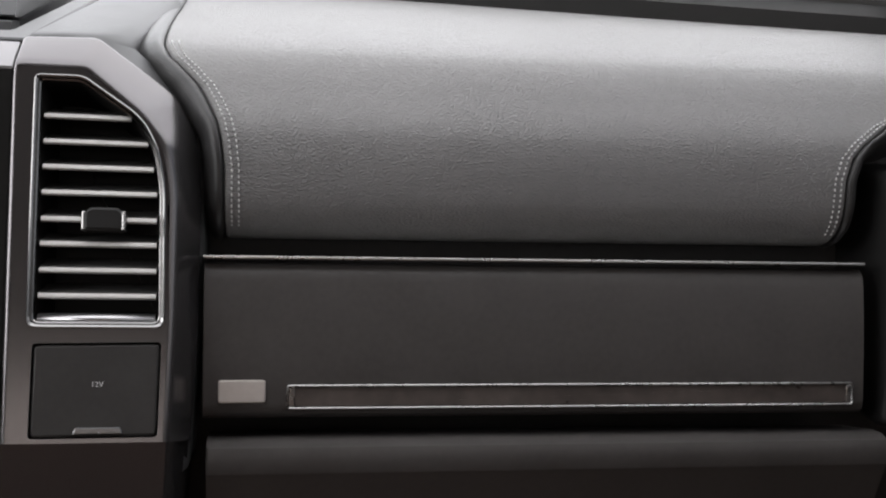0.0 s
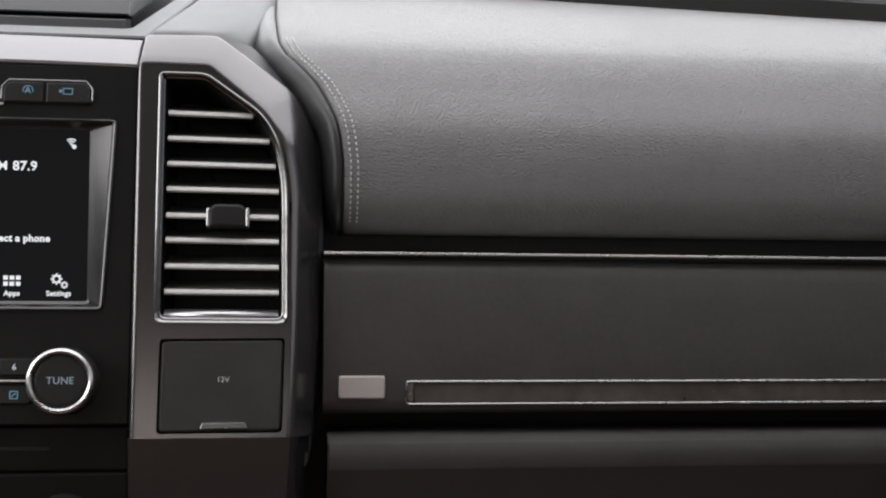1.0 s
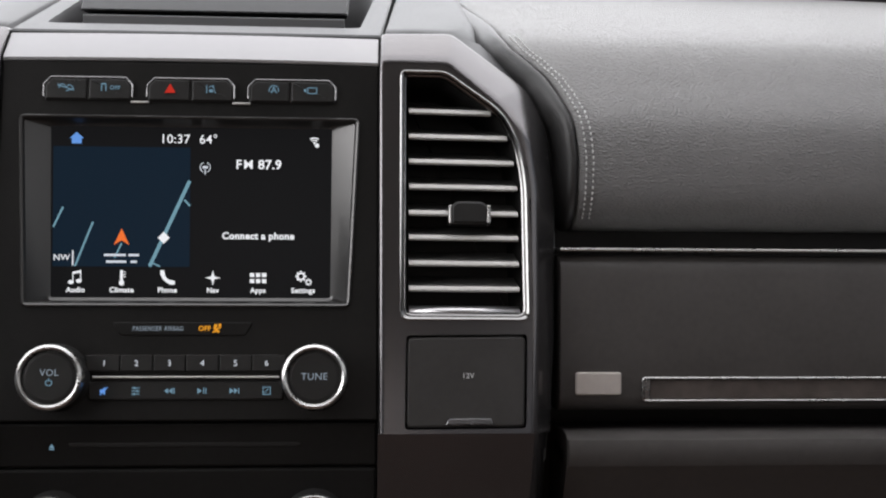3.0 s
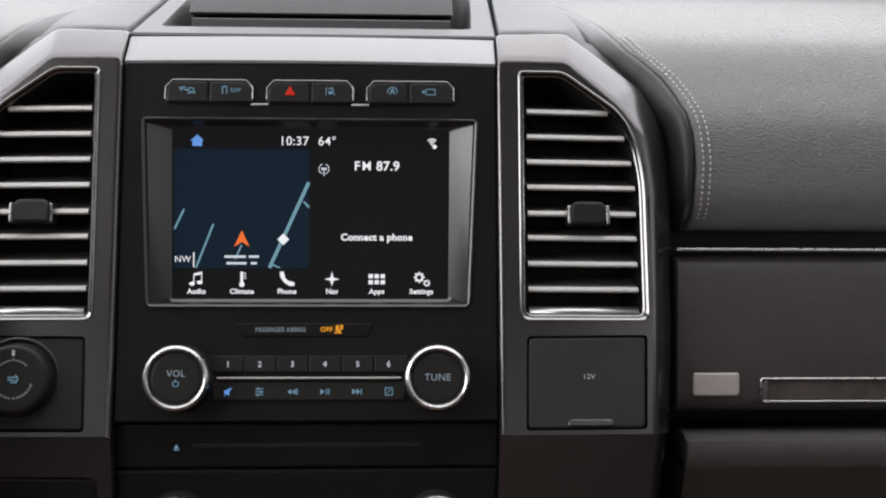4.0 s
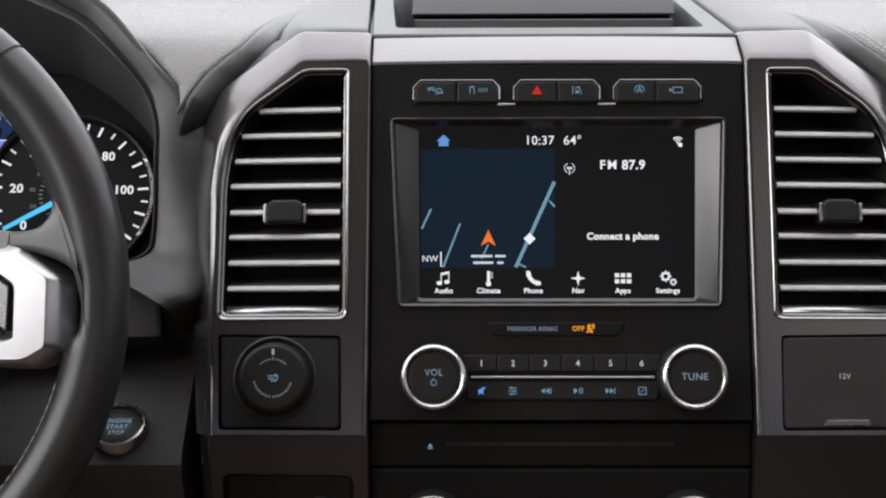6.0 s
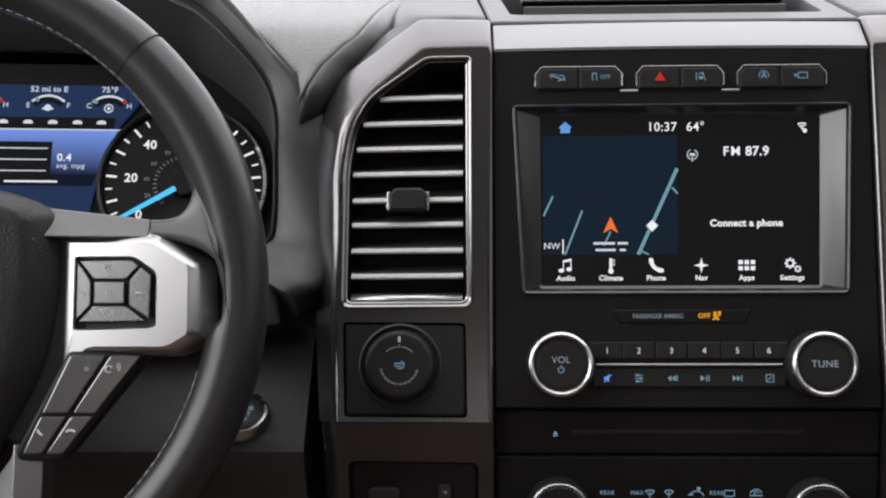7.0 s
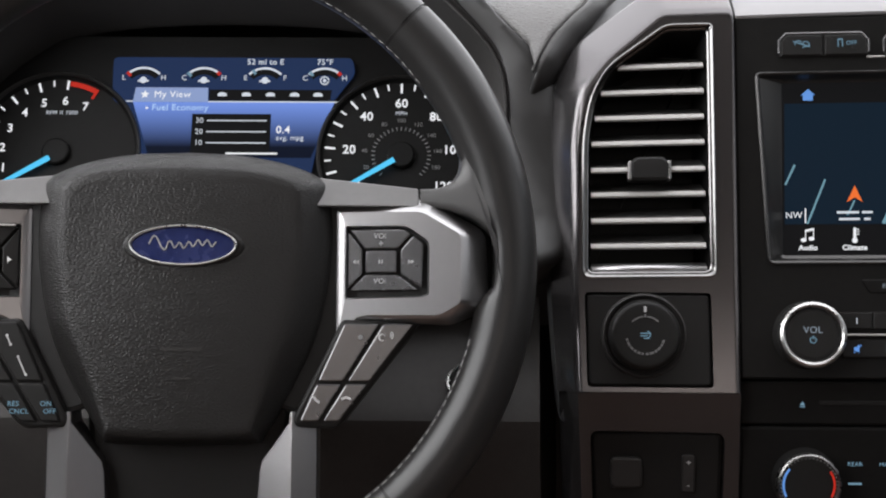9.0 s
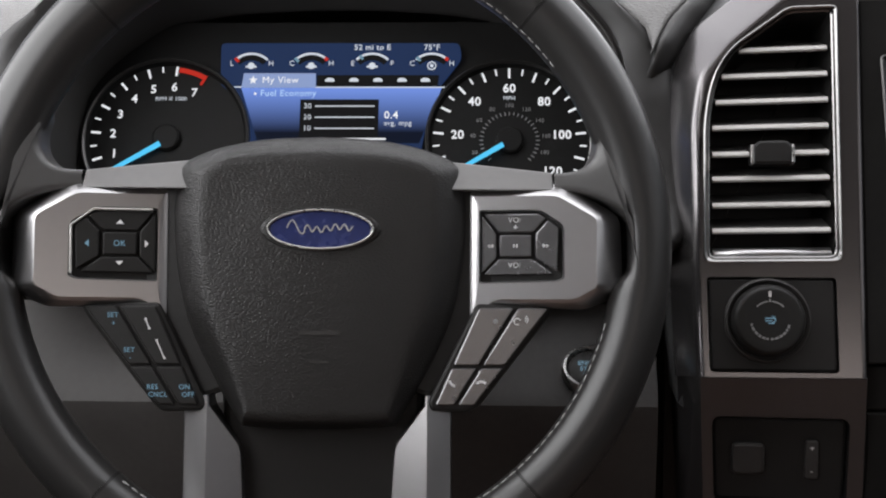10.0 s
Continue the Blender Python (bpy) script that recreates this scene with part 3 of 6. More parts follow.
def vent_module(s, label):
    mod = thing("vent_module", STACK, label, "air vent", "vent modules beside the centre panel")
    mu = (lambda p: [(s * q[0], *q[1:]) for q in p])
    # painted surround: face, rounded shoulder and the side that runs back into the dash
    bm = bmesh.new()
    vo = rounded(VENT, [0.003, 0.004, 0.008, 0.010, 0.01, 0.005, 0.005], 5)
    inner = rounded([(p[0], p[1]) for p in offset(VENT, 0.0028)], [0.004, 0.005, 0.010, 0.012, 0.012, 0.006, 0.006], 5)
    fo = rounded(offset(FACE, -0.0032), [0.0001, 0.003, 0.012, 0.014, 0.01, 0.0001, 0.0001], 5)
    loft([mu(at_n(inner, nf)), mu(at_n(fo, nf))], bm=bm)
    low = [(0.1207, -0.0688), (0.2148, -0.0688), (0.2135, -0.1375), (0.1207, -0.1375)]
    hole = [(0.1348, -0.0770), (0.2112, -0.0760), (0.2100, -0.1345), (0.1340, -0.1348)]
    loft([mu(at_n(rounded(hole, 0.003), lambda u, v: nf(u) - 0.006)), mu(at_n(rounded(hole, 0.003), nf)), mu(at_n(rounded(low, 0.0001), nf))], bm=bm)
    edge = [((0.1207, -0.1375), (0.1175, -0.1375), (0.1178, -0.1375, -0.0175), (0.1178, -0.1375, -0.06))]
    edge.append(((0.1207, -0.072), (0.1175, -0.072), (0.1178, -0.072, -0.0175), (0.1178, -0.072, -0.06)))
    edge.append(((0.1207, 0.0900), (0.1175, 0.0925), (0.1178, 0.113, -0.0160), (0.1178, 0.110, -0.06)))
    edge.append(((0.1207, 0.0963), (0.1190, 0.0985), (0.1190, 0.1205, -0.0180), (0.1190, 0.128, -0.06)))
    edge.append(((0.1240, 0.0963), (0.1230, 0.0995), (0.1225, 0.1215, -0.0185), (0.1225, 0.130, -0.06)))
    src = offset(FACE, -0.0032)
    for i in range(1, 6):
        b3 = BACK[i]
        edge.append((src[i], FACE[i], b3, (b3[0], b3[1] + (0.010 if i == 1 else 0.004 if i == 2 else 0), b3[2] - 0.05)))
    edge.append(((0.2135, -0.1375), (0.2166, -0.1375), (0.2285, -0.1375, -0.025), (0.2285, -0.1375, -0.08)))
    full = []
    for a, b, c, d in edge:
        a, b = (*a[:2], nf(a[0])), (*b[:2], nf(b[0]))
        full.append((a, b, c, d))
    # round the outline's corners by subdividing between the chain's members
    smooth = [full[0], full[1]]
    for i in range(2, len(full) - 1):
        pr, cu, nx = full[i - 1], full[i], full[i + 1]
        for t in (0.0, 0.25, 0.5, 0.75, 1.0):
            tup = []
            for q in range(4):
                P, C, N = Vector(pr[q]), Vector(cu[q]), Vector(nx[q])
                bend = {5: 0.0035, 6: 0.008}.get(i, 0.010)
                w1, w2 = min(0.45, bend / max(1e-6, (P - C).length)), min(0.45, bend / max(1e-6, (N - C).length))
                S_, E_ = C + (P - C) * w1, C + (N - C) * w2
                tup.append(tuple(S_ * (1 - t) ** 2 + C * 2 * t * (1 - t) + E_ * t * t))
            smooth.append(tup)
    smooth.append(full[-1])
    loft([mu(r) for r in soft_strip(smooth)], closed=False, bm=bm)
    part("surround", bm, SATIN, mod, "satin grey painted surround", angle=50)
    # lower painted panel, bent back below the fold
    lp = [(0.1175, -0.1373), (0.2164, -0.1373), (0.2140, -0.1800), (0.2120, -0.27), (0.1175, -0.27)]
    wide = lambda p: [(q[0] + (0.0109 if q[0] > 0.15 else 0), q[1]) for q in p]
    nb = lambda u, v: nf(u) - 0.0002 + (v + 0.138) * 0.28
    if s > 0:
        part("lower_panel", loft([mu(at_n(l, h)) for l, h in ((wide(lp), -0.09), (wide(lp), lambda u, v: nb(u, v) - 0.0280), (wide(lp), lambda u, v: nb(u, v) - 0.0265), ([(q[0] + (0.0006 if q[0] > 0.15 else 0), q[1]) for q in lp], lambda u, v: nb(u, v) - 0.0015), ([(q[0] - (0.0012 if q[0] > 0.15 else 0), q[1]) for q in lp], nb))], False, True), SATIN, mod)
    else:
        pk = [(0.1270, -0.1622), (0.2085, -0.1615), (0.2065, -0.2150), (0.1275, -0.2150)]
        l4 = [(0.1175, -0.1373), (0.2164, -0.1373), (0.2120, -0.27), (0.1175, -0.27)]
        r4, p4 = rounded(l4, 0.0006), rounded(pk, 0.006)
        part("lower_panel", loft([mu(at_n(wide(r4), -0.09)), mu(at_n(wide(r4), lambda u, v: nb(u, v) - 0.0265)), mu(at_n(r4, lambda u, v: nb(u, v) - 0.0012)), mu(at_n(inset(r4, 0.0008), nb)), mu(at_n(p4, nb)), mu(at_n(p4, lambda u, v: nb(u, v) - 0.012))], False, True), SATIN, mod)
        sw = part("switch_panel", slab(mu(rounded(offset(pk, -0.0008), 0.005)), -0.04, lambda u, v: nb(u, v) - 0.006, 0.002), BLACK, mod, "black switch panel in the pocket")
        part("thumb_wheel", slab(mu(rounded(box2(0.1760, -0.198, 0.1960, -0.178), 0.004)), -0.03, lambda u, v: nb(u, v) - 0.0015, 0.002), SOFT, sw)
        part("rocker", slab(mu(rounded(box2(0.1440, -0.200, 0.1520, -0.176), 0.002)), -0.03, lambda u, v: nb(u, v) - 0.003, 0.001), SOFT, sw)
        words("+", 0.006, s * 0.148, -0.181, nb(0.148, -0.181) - 0.0028, PRINT, sw)
        words("-", 0.006, s * 0.148, -0.195, nb(0.148, -0.195) - 0.0028, PRINT, sw)
    # vent: chrome frame, liner, slats, tab
    out = rounded(offset(VENT, 0.0030), [0.004, 0.005, 0.010, 0.012, 0.012, 0.006, 0.006], 5)
    mid = rounded(offset(VENT, 0.0012), [0.004, 0.005, 0.010, 0.012, 0.012, 0.006, 0.006], 5)
    loops = [(out, 0.0), (out, 0.0008), (offset(out, -0.0007), 0.0014), (mid, 0.0004), (mid, -0.0012), (vo, -0.0006), (offset(vo, -0.0007), -0.0012), (offset(vo, -0.0010), -0.004)]
    part("vent_frame", loft([mu(at_n(l, lambda u, v, d=d: nf(u) + d)) for l, d in loops]), VENTTRIM, mod, "polished dark chrome vent frame", angle=30)
    part("vent_liner", loft([mu(at_n(offset(vo, -0.0008), lambda u, v: nf(u) - 0.003)), mu(at_n(offset(vo, -0.004), -0.055))], False, True), BLACK, mod)
    for i, v in enumerate((0.0658, 0.0495, 0.0333, 0.0171, 0.0004, -0.0152, -0.0316, -0.0476)):
        a, b = span_at(VENT, v)
        a, b = a + 0.0028, b - 0.0028
        uu = [a + (b - a) * q / 6 for q in range(7)]
        blade = [(0.0018, -0.0056), (0.0100, -0.0300), (0.0086, -0.0305), (-0.0016, -0.0056)]
        sl = part("slat", loft([mu([(u, v + p, nf(u) + q) for p, q in blade]) for u in uu], True, True), SLAT, mod)
        tip = [(0.0021, -0.0062), (0.0017, -0.0047), (0.0002, -0.0036), (-0.0010, -0.0034), (-0.0017, -0.0042), (-0.0018, -0.0060)]
        part("slat_edge", loft([mu([(u, v + p, nf(u) + q) for p, q in tip]) for u in uu], True, True), SLATEDGE, sl, "pale satin front edge")
    a, b = span_at(VENT, -0.060)
    part("vent_sill", loft([mu([(u, v, nf(u) + q) for v, q in ((-0.0578, -0.010), (-0.0585, -0.004), (-0.0618, -0.0012), (-0.0640, -0.002), (-0.0640, -0.008))]) for u in (a + 0.003, b - 0.003)], True, True), SILVER, mod, "bright lower lip of the vent")
    tx = 0.0 if s > 0 else -0.0040
    tb = part("tab", slab(mu(rounded([(tx + 0.1630, -0.0070), (tx + 0.1865, -0.0070), (tx + 0.1865, 0.0045), (tx + 0.1830, 0.0078), (tx + 0.1665, 0.0078), (tx + 0.1630, 0.0045)], 0.0018)), -0.012, lambda u, v: 0.0030 - 0.12 * abs(v) - 0.064 * (abs(u) - 0.1745), 0.0018), BLACK, mod, "dark grey vent tab")
    for u in (tx + 0.1626, tx + 0.1869):
        part("clip", slab(mu(rounded(box2(u - 0.0012, -0.0068, u + 0.0012, 0.0052), 0.0008)), -0.008, 0.0024, 0.0010), DULLCHROME, tb, "dulled chrome clip")
    return mod, mu, hole


right, mu_r, hole = vent_module(1, "satin grey vent module with chrome slats and socket cover")
cv = offset(hole, -0.0010)
cover = part("socket_cover", slab(mu_r(rounded(cv, 0.0035)), -0.012, lambda u, v: nf(u) - 0.0008, 0.0016), SOFT, right, "black hinged power socket cover")
part("cover_grip", slab(rounded([(0.1590, -0.1325), (0.1900, -0.1325), (0.1880, -0.1278), (0.1612, -0.1278)], 0.001), -0.004, lambda u, v: nf(u) + 0.0006, 0.0012), BUTTON, cover)
words("12V", 0.0046, 0.1735, -0.1020, nf(0.1735) - 0.0005, PRINT, cover)

left, mu_l, hole = vent_module(-1, "satin grey vent module with chrome slats and drive dial")
dial_plate = part("dial_plate", slab(mu_l(rounded(cv, 0.0035)), -0.012, lambda u, v: nf(u) - 0.0012, 0.0014), BLACK, left)
cu_, cv_ = -0.1752, -0.1030
n0 = nf(0.1745)
part("dial_socket", loft([at_n(circle(cu_, cv_, r), n0 + q) for r, q in ((0.0262, -0.0018), (0.0256, 0.0006), (0.0246, 0.0012), (0.0236, 0.0004), (0.0228, -0.0012))], False, False), SOFT, dial_plate)
knob = part("dial", loft([at_n(circle(cu_, cv_, r), n0 + q) for r, q in ((0.0222, -0.001), (0.0216, 0.0050), (0.0208, 0.0078), (0.0196, 0.0092), (0.0182, 0.0096), (0.0140, 0.0092))], False, True), BLACK, left, "black rotary drive mode dial")
nd_ = n0 + 0.0098
part("mark", shapes([rounded(box2(cu_ - 0.0008, cv_ + 0.0140, cu_ + 0.0008, cv_ + 0.0176), 0.0004, 2)], nd_), PRINT, knob)
part("icon", shapes([bar(cu_ - 0.0030, cv_ + 0.0012, cu_ + 0.0030, cv_ + 0.0012, 0.0006), bar(cu_ - 0.0030, cv_ - 0.0004, cu_ + 0.0012, cv_ - 0.0004, 0.0006), arc(cu_ + 0.001, cv_ + 0.0004, 0.0022, 0.0005, -90, 90), bar(cu_ - 0.0012, cv_ - 0.0018, cu_ + 0.0024, cv_ - 0.0018, 0.0006)], nd_ - 0.0004), L_CYAN, knob)
part("mode_print", shapes([arc(cu_, cv_, 0.0118, 0.0009, a, b, 8) for a, b in ((46, 84), (96, 134))] + [arc(cu_, cv_, 0.0120, 0.0013, a, a + w, 3) for a, w in ((190, 8), (201, 13), (217, 12), (232, 9), (244, 10), (257, 7), (270, 9), (282, 13), (298, 9), (310, 11), (324, 8), (335, 11))], nd_ - 0.0004), DIMPRINT, knob)
part("mode_tick", shapes([bar(cu_, cv_ + 0.0108, cu_, cv_ + 0.0128, 0.0010)], nd_ - 0.0004), DIMPRINT, knob)


# ---- centre panel with screen and controls ----
centre = thing("infotainment_unit", STACK, "black centre panel with lit touchscreen, knobs and buttons", "control panel")
SB = [(-0.1055, 0.0600), (-0.1000, -0.0595), (0.1000, -0.0595), (0.1055, 0.0600)]
sb = rounded(SB, 0.004)
fp = rounded([(-0.1172, 0.0945), (-0.1172, -0.1290), (0.1172, -0.1290), (0.1172, 0.0945)], 0.0015)
part("fascia", loft([at_n(fp, -0.03), at_n(fp, -0.001), at_n(offset(fp, -0.001), 0.0), at_n(sb, 0.0), at_n(sb, -0.01)]), GLOSS, centre)
sn = lambda u, v: -0.0125 + (v - 0.004) * 0.103
scr = rounded([(-0.0872, 0.0540), (-0.0866, -0.0520), (0.0866, -0.0520), (0.0872, 0.0540)], 0.001)
part("screen_bezel", loft([at_n(sb, -0.002), at_n(sb, 0.0010), at_n(offset(sb, -0.0009), 0.0018), at_n(offset(sb, -0.0020), 0.0012), at_n(offset(sb, -0.0030), -0.0010)]), BEZEL, centre, "slim satin edge round the screen", angle=25)
part("screen_well", loft([at_n(offset(sb, -0.0030), -0.0010), at_n(offset(scr, 0.0025), lambda u, v: sn(u, v) + 0.0012), at_n(scr, lambda u, v: sn(u, v) - 0.0005)]), BEZEL, centre, "dark satin bezel sloping in to the screen", angle=25)
display = part("display", slab(offset(scr, 0.0006), lambda u, v: sn(u, v) - 0.004, lambda u, v: sn(u, v), 0.0002), SCREENBG, centre, "lit touchscreen with map and radio page")
tilt = Matrix.Translation((0, 0.004, -0.0125)) @ Matrix.Rotation(math.atan(0.103), 4, "X")


def on_screen(name, polys, material, n=0.0003, parent=display, m=tilt):
    return part(name, shapes(polys, n, 0.0001), material, parent, m=m)


def screen_words(body, size, u, v, material=L_WHITE, align="CENTER", bold=0.0, name="text"):
    ob = words(body, size, u, v, 0.0006, material, display, name, align, bold)
    ob.matrix_basis = tilt @ ob.matrix_basis
    return ob


# map page; heights are measured up from the middle of the glass
def mv(px, py):
    """Screen place from the display's own picture, 800 wide and 480 high."""
    return (px - 400) / 800 * 0.1740, 0.0 - (py - 240) / 480 * 0.1058 - 0.0028


def mp(pts):
    return [mv(*p) for p in pts]


def mbar(x0, y0, x1, y1, w):
    a, b = mv(x0, y0), mv(x1, y1)
    return bar(*a, *b, w)


on_screen("map", [mp([(4, 55), (394, 55), (394, 397), (4, 397)])], MAPBG)
on_screen("road", [mbar(393, 150, 280, 396, 0.0022), mbar(378, 205, 394, 222, 0.0012), mbar(118, 270, 68, 396, 0.0012), mbar(33, 228, 6, 285, 0.0012), mbar(200, 330, 180, 372, 0.0010), mbar(285, 385, 310, 396, 0.0010)], L_MAP, 0.0006)
on_screen("arrow", [mp([(200, 288), (222, 335), (200, 322), (178, 335)])], L_ORANGE, 0.0009)
on_screen("marker", [mp([(320, 297), (337, 314), (320, 331), (303, 314)])], L_WHITE, 0.0009)
on_screen("street_label", [mbar(150, 364, 212, 364, 0.0015), mbar(220, 364, 250, 364, 0.0015), mbar(156, 383, 214, 383, 0.0015), mbar(226, 383, 244, 383, 0.0015)], L_SOFT, 0.0009)
screen_words("NW", 0.0056, *mv(30, 372))
on_screen("compass_bar", [mbar(62, 352, 62, 394, 0.0008)], L_WHITE, 0.0009)
on_screen("home_icon", [mp([(70, 14), (90, 32), (84, 32), (84, 47), (56, 47), (56, 32), (50, 32)])], L_BLUE, 0.0006)
screen_words("10:37", 0.0080, *mv(350, 32), bold=0.00005)
screen_words("64°", 0.0080, *mv(446, 32), bold=0.00005)
screen_words("F", 0.0080, mv(592, 103)[0] - 0.0146, mv(592, 103)[1], align="LEFT", bold=0.00016)
screen_words("M", 0.0080, mv(592, 103)[0] - 0.0098, mv(592, 103)[1], align="LEFT", bold=0.00010)
screen_words("87.9", 0.0082, mv(592, 103)[0] - 0.0006, mv(592, 103)[1], align="LEFT", bold=0.0002)
screen_words("Connect a phone", 0.0061, *mv(591, 308), bold=0.00022)
wx, wy = mv(752, 42)
on_screen("signal_icon", [arc(wx, wy, 0.0046, 0.0009, 50, 130), arc(wx, wy, 0.0031, 0.0008, 50, 130), arc(wx, wy, 0.0017, 0.0017, 50, 130), circle(wx + 0.0017, wy - 0.0006, 0.0014, 14)], L_WHITE, 0.0006)
hx, hy = mv(437, 111)
on_screen("radio_icon", [arc(hx, hy, 0.0034, 0.0005, 110, 250), arc(hx, hy, 0.0034, 0.0005, -70, 70), bar(hx, hy - 0.0012, hx, hy - 0.0044, 0.0007), box2(hx - 0.0017, hy - 0.0008, hx + 0.0017, hy + 0.0008)], L_SOFT, 0.0006)
ICONS = [70 + 130.4 * i for i in range(6)]
for x, nm in zip(ICONS, ("Audio", "Climate", "Phone", "Nav", "Apps", "Settings")):
    screen_words(nm, 0.0045, *mv(x, 464), bold=0.00014)
IY = 428


def ic(i, pts):
    cx, cy = mv(ICONS[i], IY)
    return [(cx + a * 0.001, cy + b * 0.001) for a, b in pts]


c0 = [mv(x, IY) for x in ICONS]
on_screen("note_icon", [ic(0, [(-1.9, -2.6), (-1.3, -2.6), (-1.3, 3.2), (-1.9, 3.2)]), ic(0, [(2.9, -1.9), (3.5, -1.9), (3.5, 4.3), (2.9, 4.3)]), ic(0, [(-1.9, 1.9), (3.5, 3.0), (3.5, 4.6), (-1.9, 3.4)]), circle(c0[0][0] - 0.0028, c0[0][1] - 0.0030, 0.0018, 14, 0.0013), circle(c0[0][0] + 0.0020, c0[0][1] - 0.0022, 0.0018, 14, 0.0013)], L_WHITE, 0.0006)
on_screen("thermometer_icon", [ic(1, [(-0.9, -2.5), (0.9, -2.5), (0.9, 4.6), (-0.9, 4.6)]), circle(c0[1][0], c0[1][1] - 0.0034, 0.0017, 14)] + [ic(1, [(1.2, y), (2.6, y), (2.6, y + 0.6), (1.2, y + 0.6)]) for y in (0.2, 1.7, 3.2)], L_WHITE, 0.0006)
on_screen("phone_icon", [arc(c0[2][0] + 0.0046, c0[2][1] + 0.0046, 0.0092, 0.0024, 198, 252), ic(2, [(-4.4, 4.6), (-2.2, 4.8), (-1.2, 2.0), (-4.4, 1.4)]), ic(2, [(4.6, -4.4), (4.8, -2.2), (2.0, -1.2), (1.4, -4.4)])], L_WHITE, 0.0006)
on_screen("star_icon", [ic(3, [(0, 4.8), (1.0, 1.0), (4.8, 0), (1.0, -1.0), (0, -4.8), (-1.0, -1.0), (-4.8, 0), (-1.0, 1.0)])], L_WHITE, 0.0006)
on_screen("grid_icon", [ic(4, [(x, y), (x + 2.8, y), (x + 2.8, y + 2.6), (x, y + 2.6)]) for x in (-5.2, -1.4, 2.4) for y in (-3.2, 0.6)], L_WHITE, 0.0006)


def gear(cx, cy, r):
    out = [arc(cx, cy, r, r * 0.42, a, a + 89.0, 6) for a in (0, 90, 180, 270)]
    return out + [bar(cx + r * 0.9 * math.cos(a), cy + r * 0.9 * math.sin(a), cx + r * 1.35 * math.cos(a), cy + r * 1.35 * math.sin(a), r * 0.42) for a in [i * math.pi / 4 for i in range(8)]]


on_screen("gear_icon", gear(c0[5][0] - 0.0014, c0[5][1] + 0.0012, 0.0026) + gear(c0[5][0] + 0.0034, c0[5][1] - 0.0024, 0.0017), L_WHITE, 0.0006)

# three button pods above the screen
PODS = ((-0.0902, -0.0368, -0.0637), (-0.0270, 0.0263, -0.0004), (0.0357, 0.0897, 0.0614))
HV = 0.0768


def icon_set(i):
    a, b = ((-0.0771, -0.0503), (-0.0130, 0.0120), (0.0513, 0.0745))[i]
    if i == 0:
        return ((arc(a - 0.002, HV, 0.0022, 0.0005, 20, 200), bar(a - 0.005, HV + 0.0016, a + 0.005, HV - 0.002, 0.0006), arc(a + 0.0025, HV - 0.0006, 0.0022, 0.0005, 0, 180), bar(a + 0.0004, HV - 0.0024, a + 0.005, HV - 0.0008, 0.0006)),
                (bar(b - 0.0048, HV - 0.0022, b - 0.0048, HV + 0.0024, 0.0006), bar(b - 0.0048, HV + 0.0024, b - 0.002, HV + 0.0024, 0.0008), bar(b - 0.0022, HV - 0.0022, b - 0.0022, HV + 0.0018, 0.0006)))
    if i == 1:
        return (([(a - 0.0034, HV - 0.0026), (a + 0.0034, HV - 0.0026), (a, HV + 0.0032)],),
                (bar(b - 0.0024, HV - 0.0026, b - 0.0024, HV + 0.0026, 0.0005), bar(b + 0.003, HV - 0.0026, b + 0.0014, HV + 0.0026, 0.0005), box2(b - 0.0008, HV - 0.002, b + 0.0014, HV - 0.0002), arc(b + 0.0004, HV + 0.0008, 0.0014, 0.0005, 0, 180)))
    return ((arc(a, HV, 0.0032, 0.0005, -20, 200), bar(a - 0.0016, HV - 0.0018, a, HV + 0.0020, 0.0006), bar(a + 0.0016, HV - 0.0018, a, HV + 0.0020, 0.0006), bar(a - 0.001, HV - 0.0004, a + 0.001, HV - 0.0004, 0.0005)),
            (bar(b - 0.002, HV + 0.0018, b + 0.0036, HV + 0.0018, 0.0005), bar(b - 0.002, HV - 0.0018, b + 0.0036, HV - 0.0018, 0.0005), bar(b + 0.0036, HV - 0.002, b + 0.0036, HV + 0.002, 0.0005), bar(b - 0.002, HV - 0.002, b - 0.002, HV + 0.002, 0.0005), box2(b - 0.0044, HV - 0.0008, b - 0.0028, HV + 0.0008)))


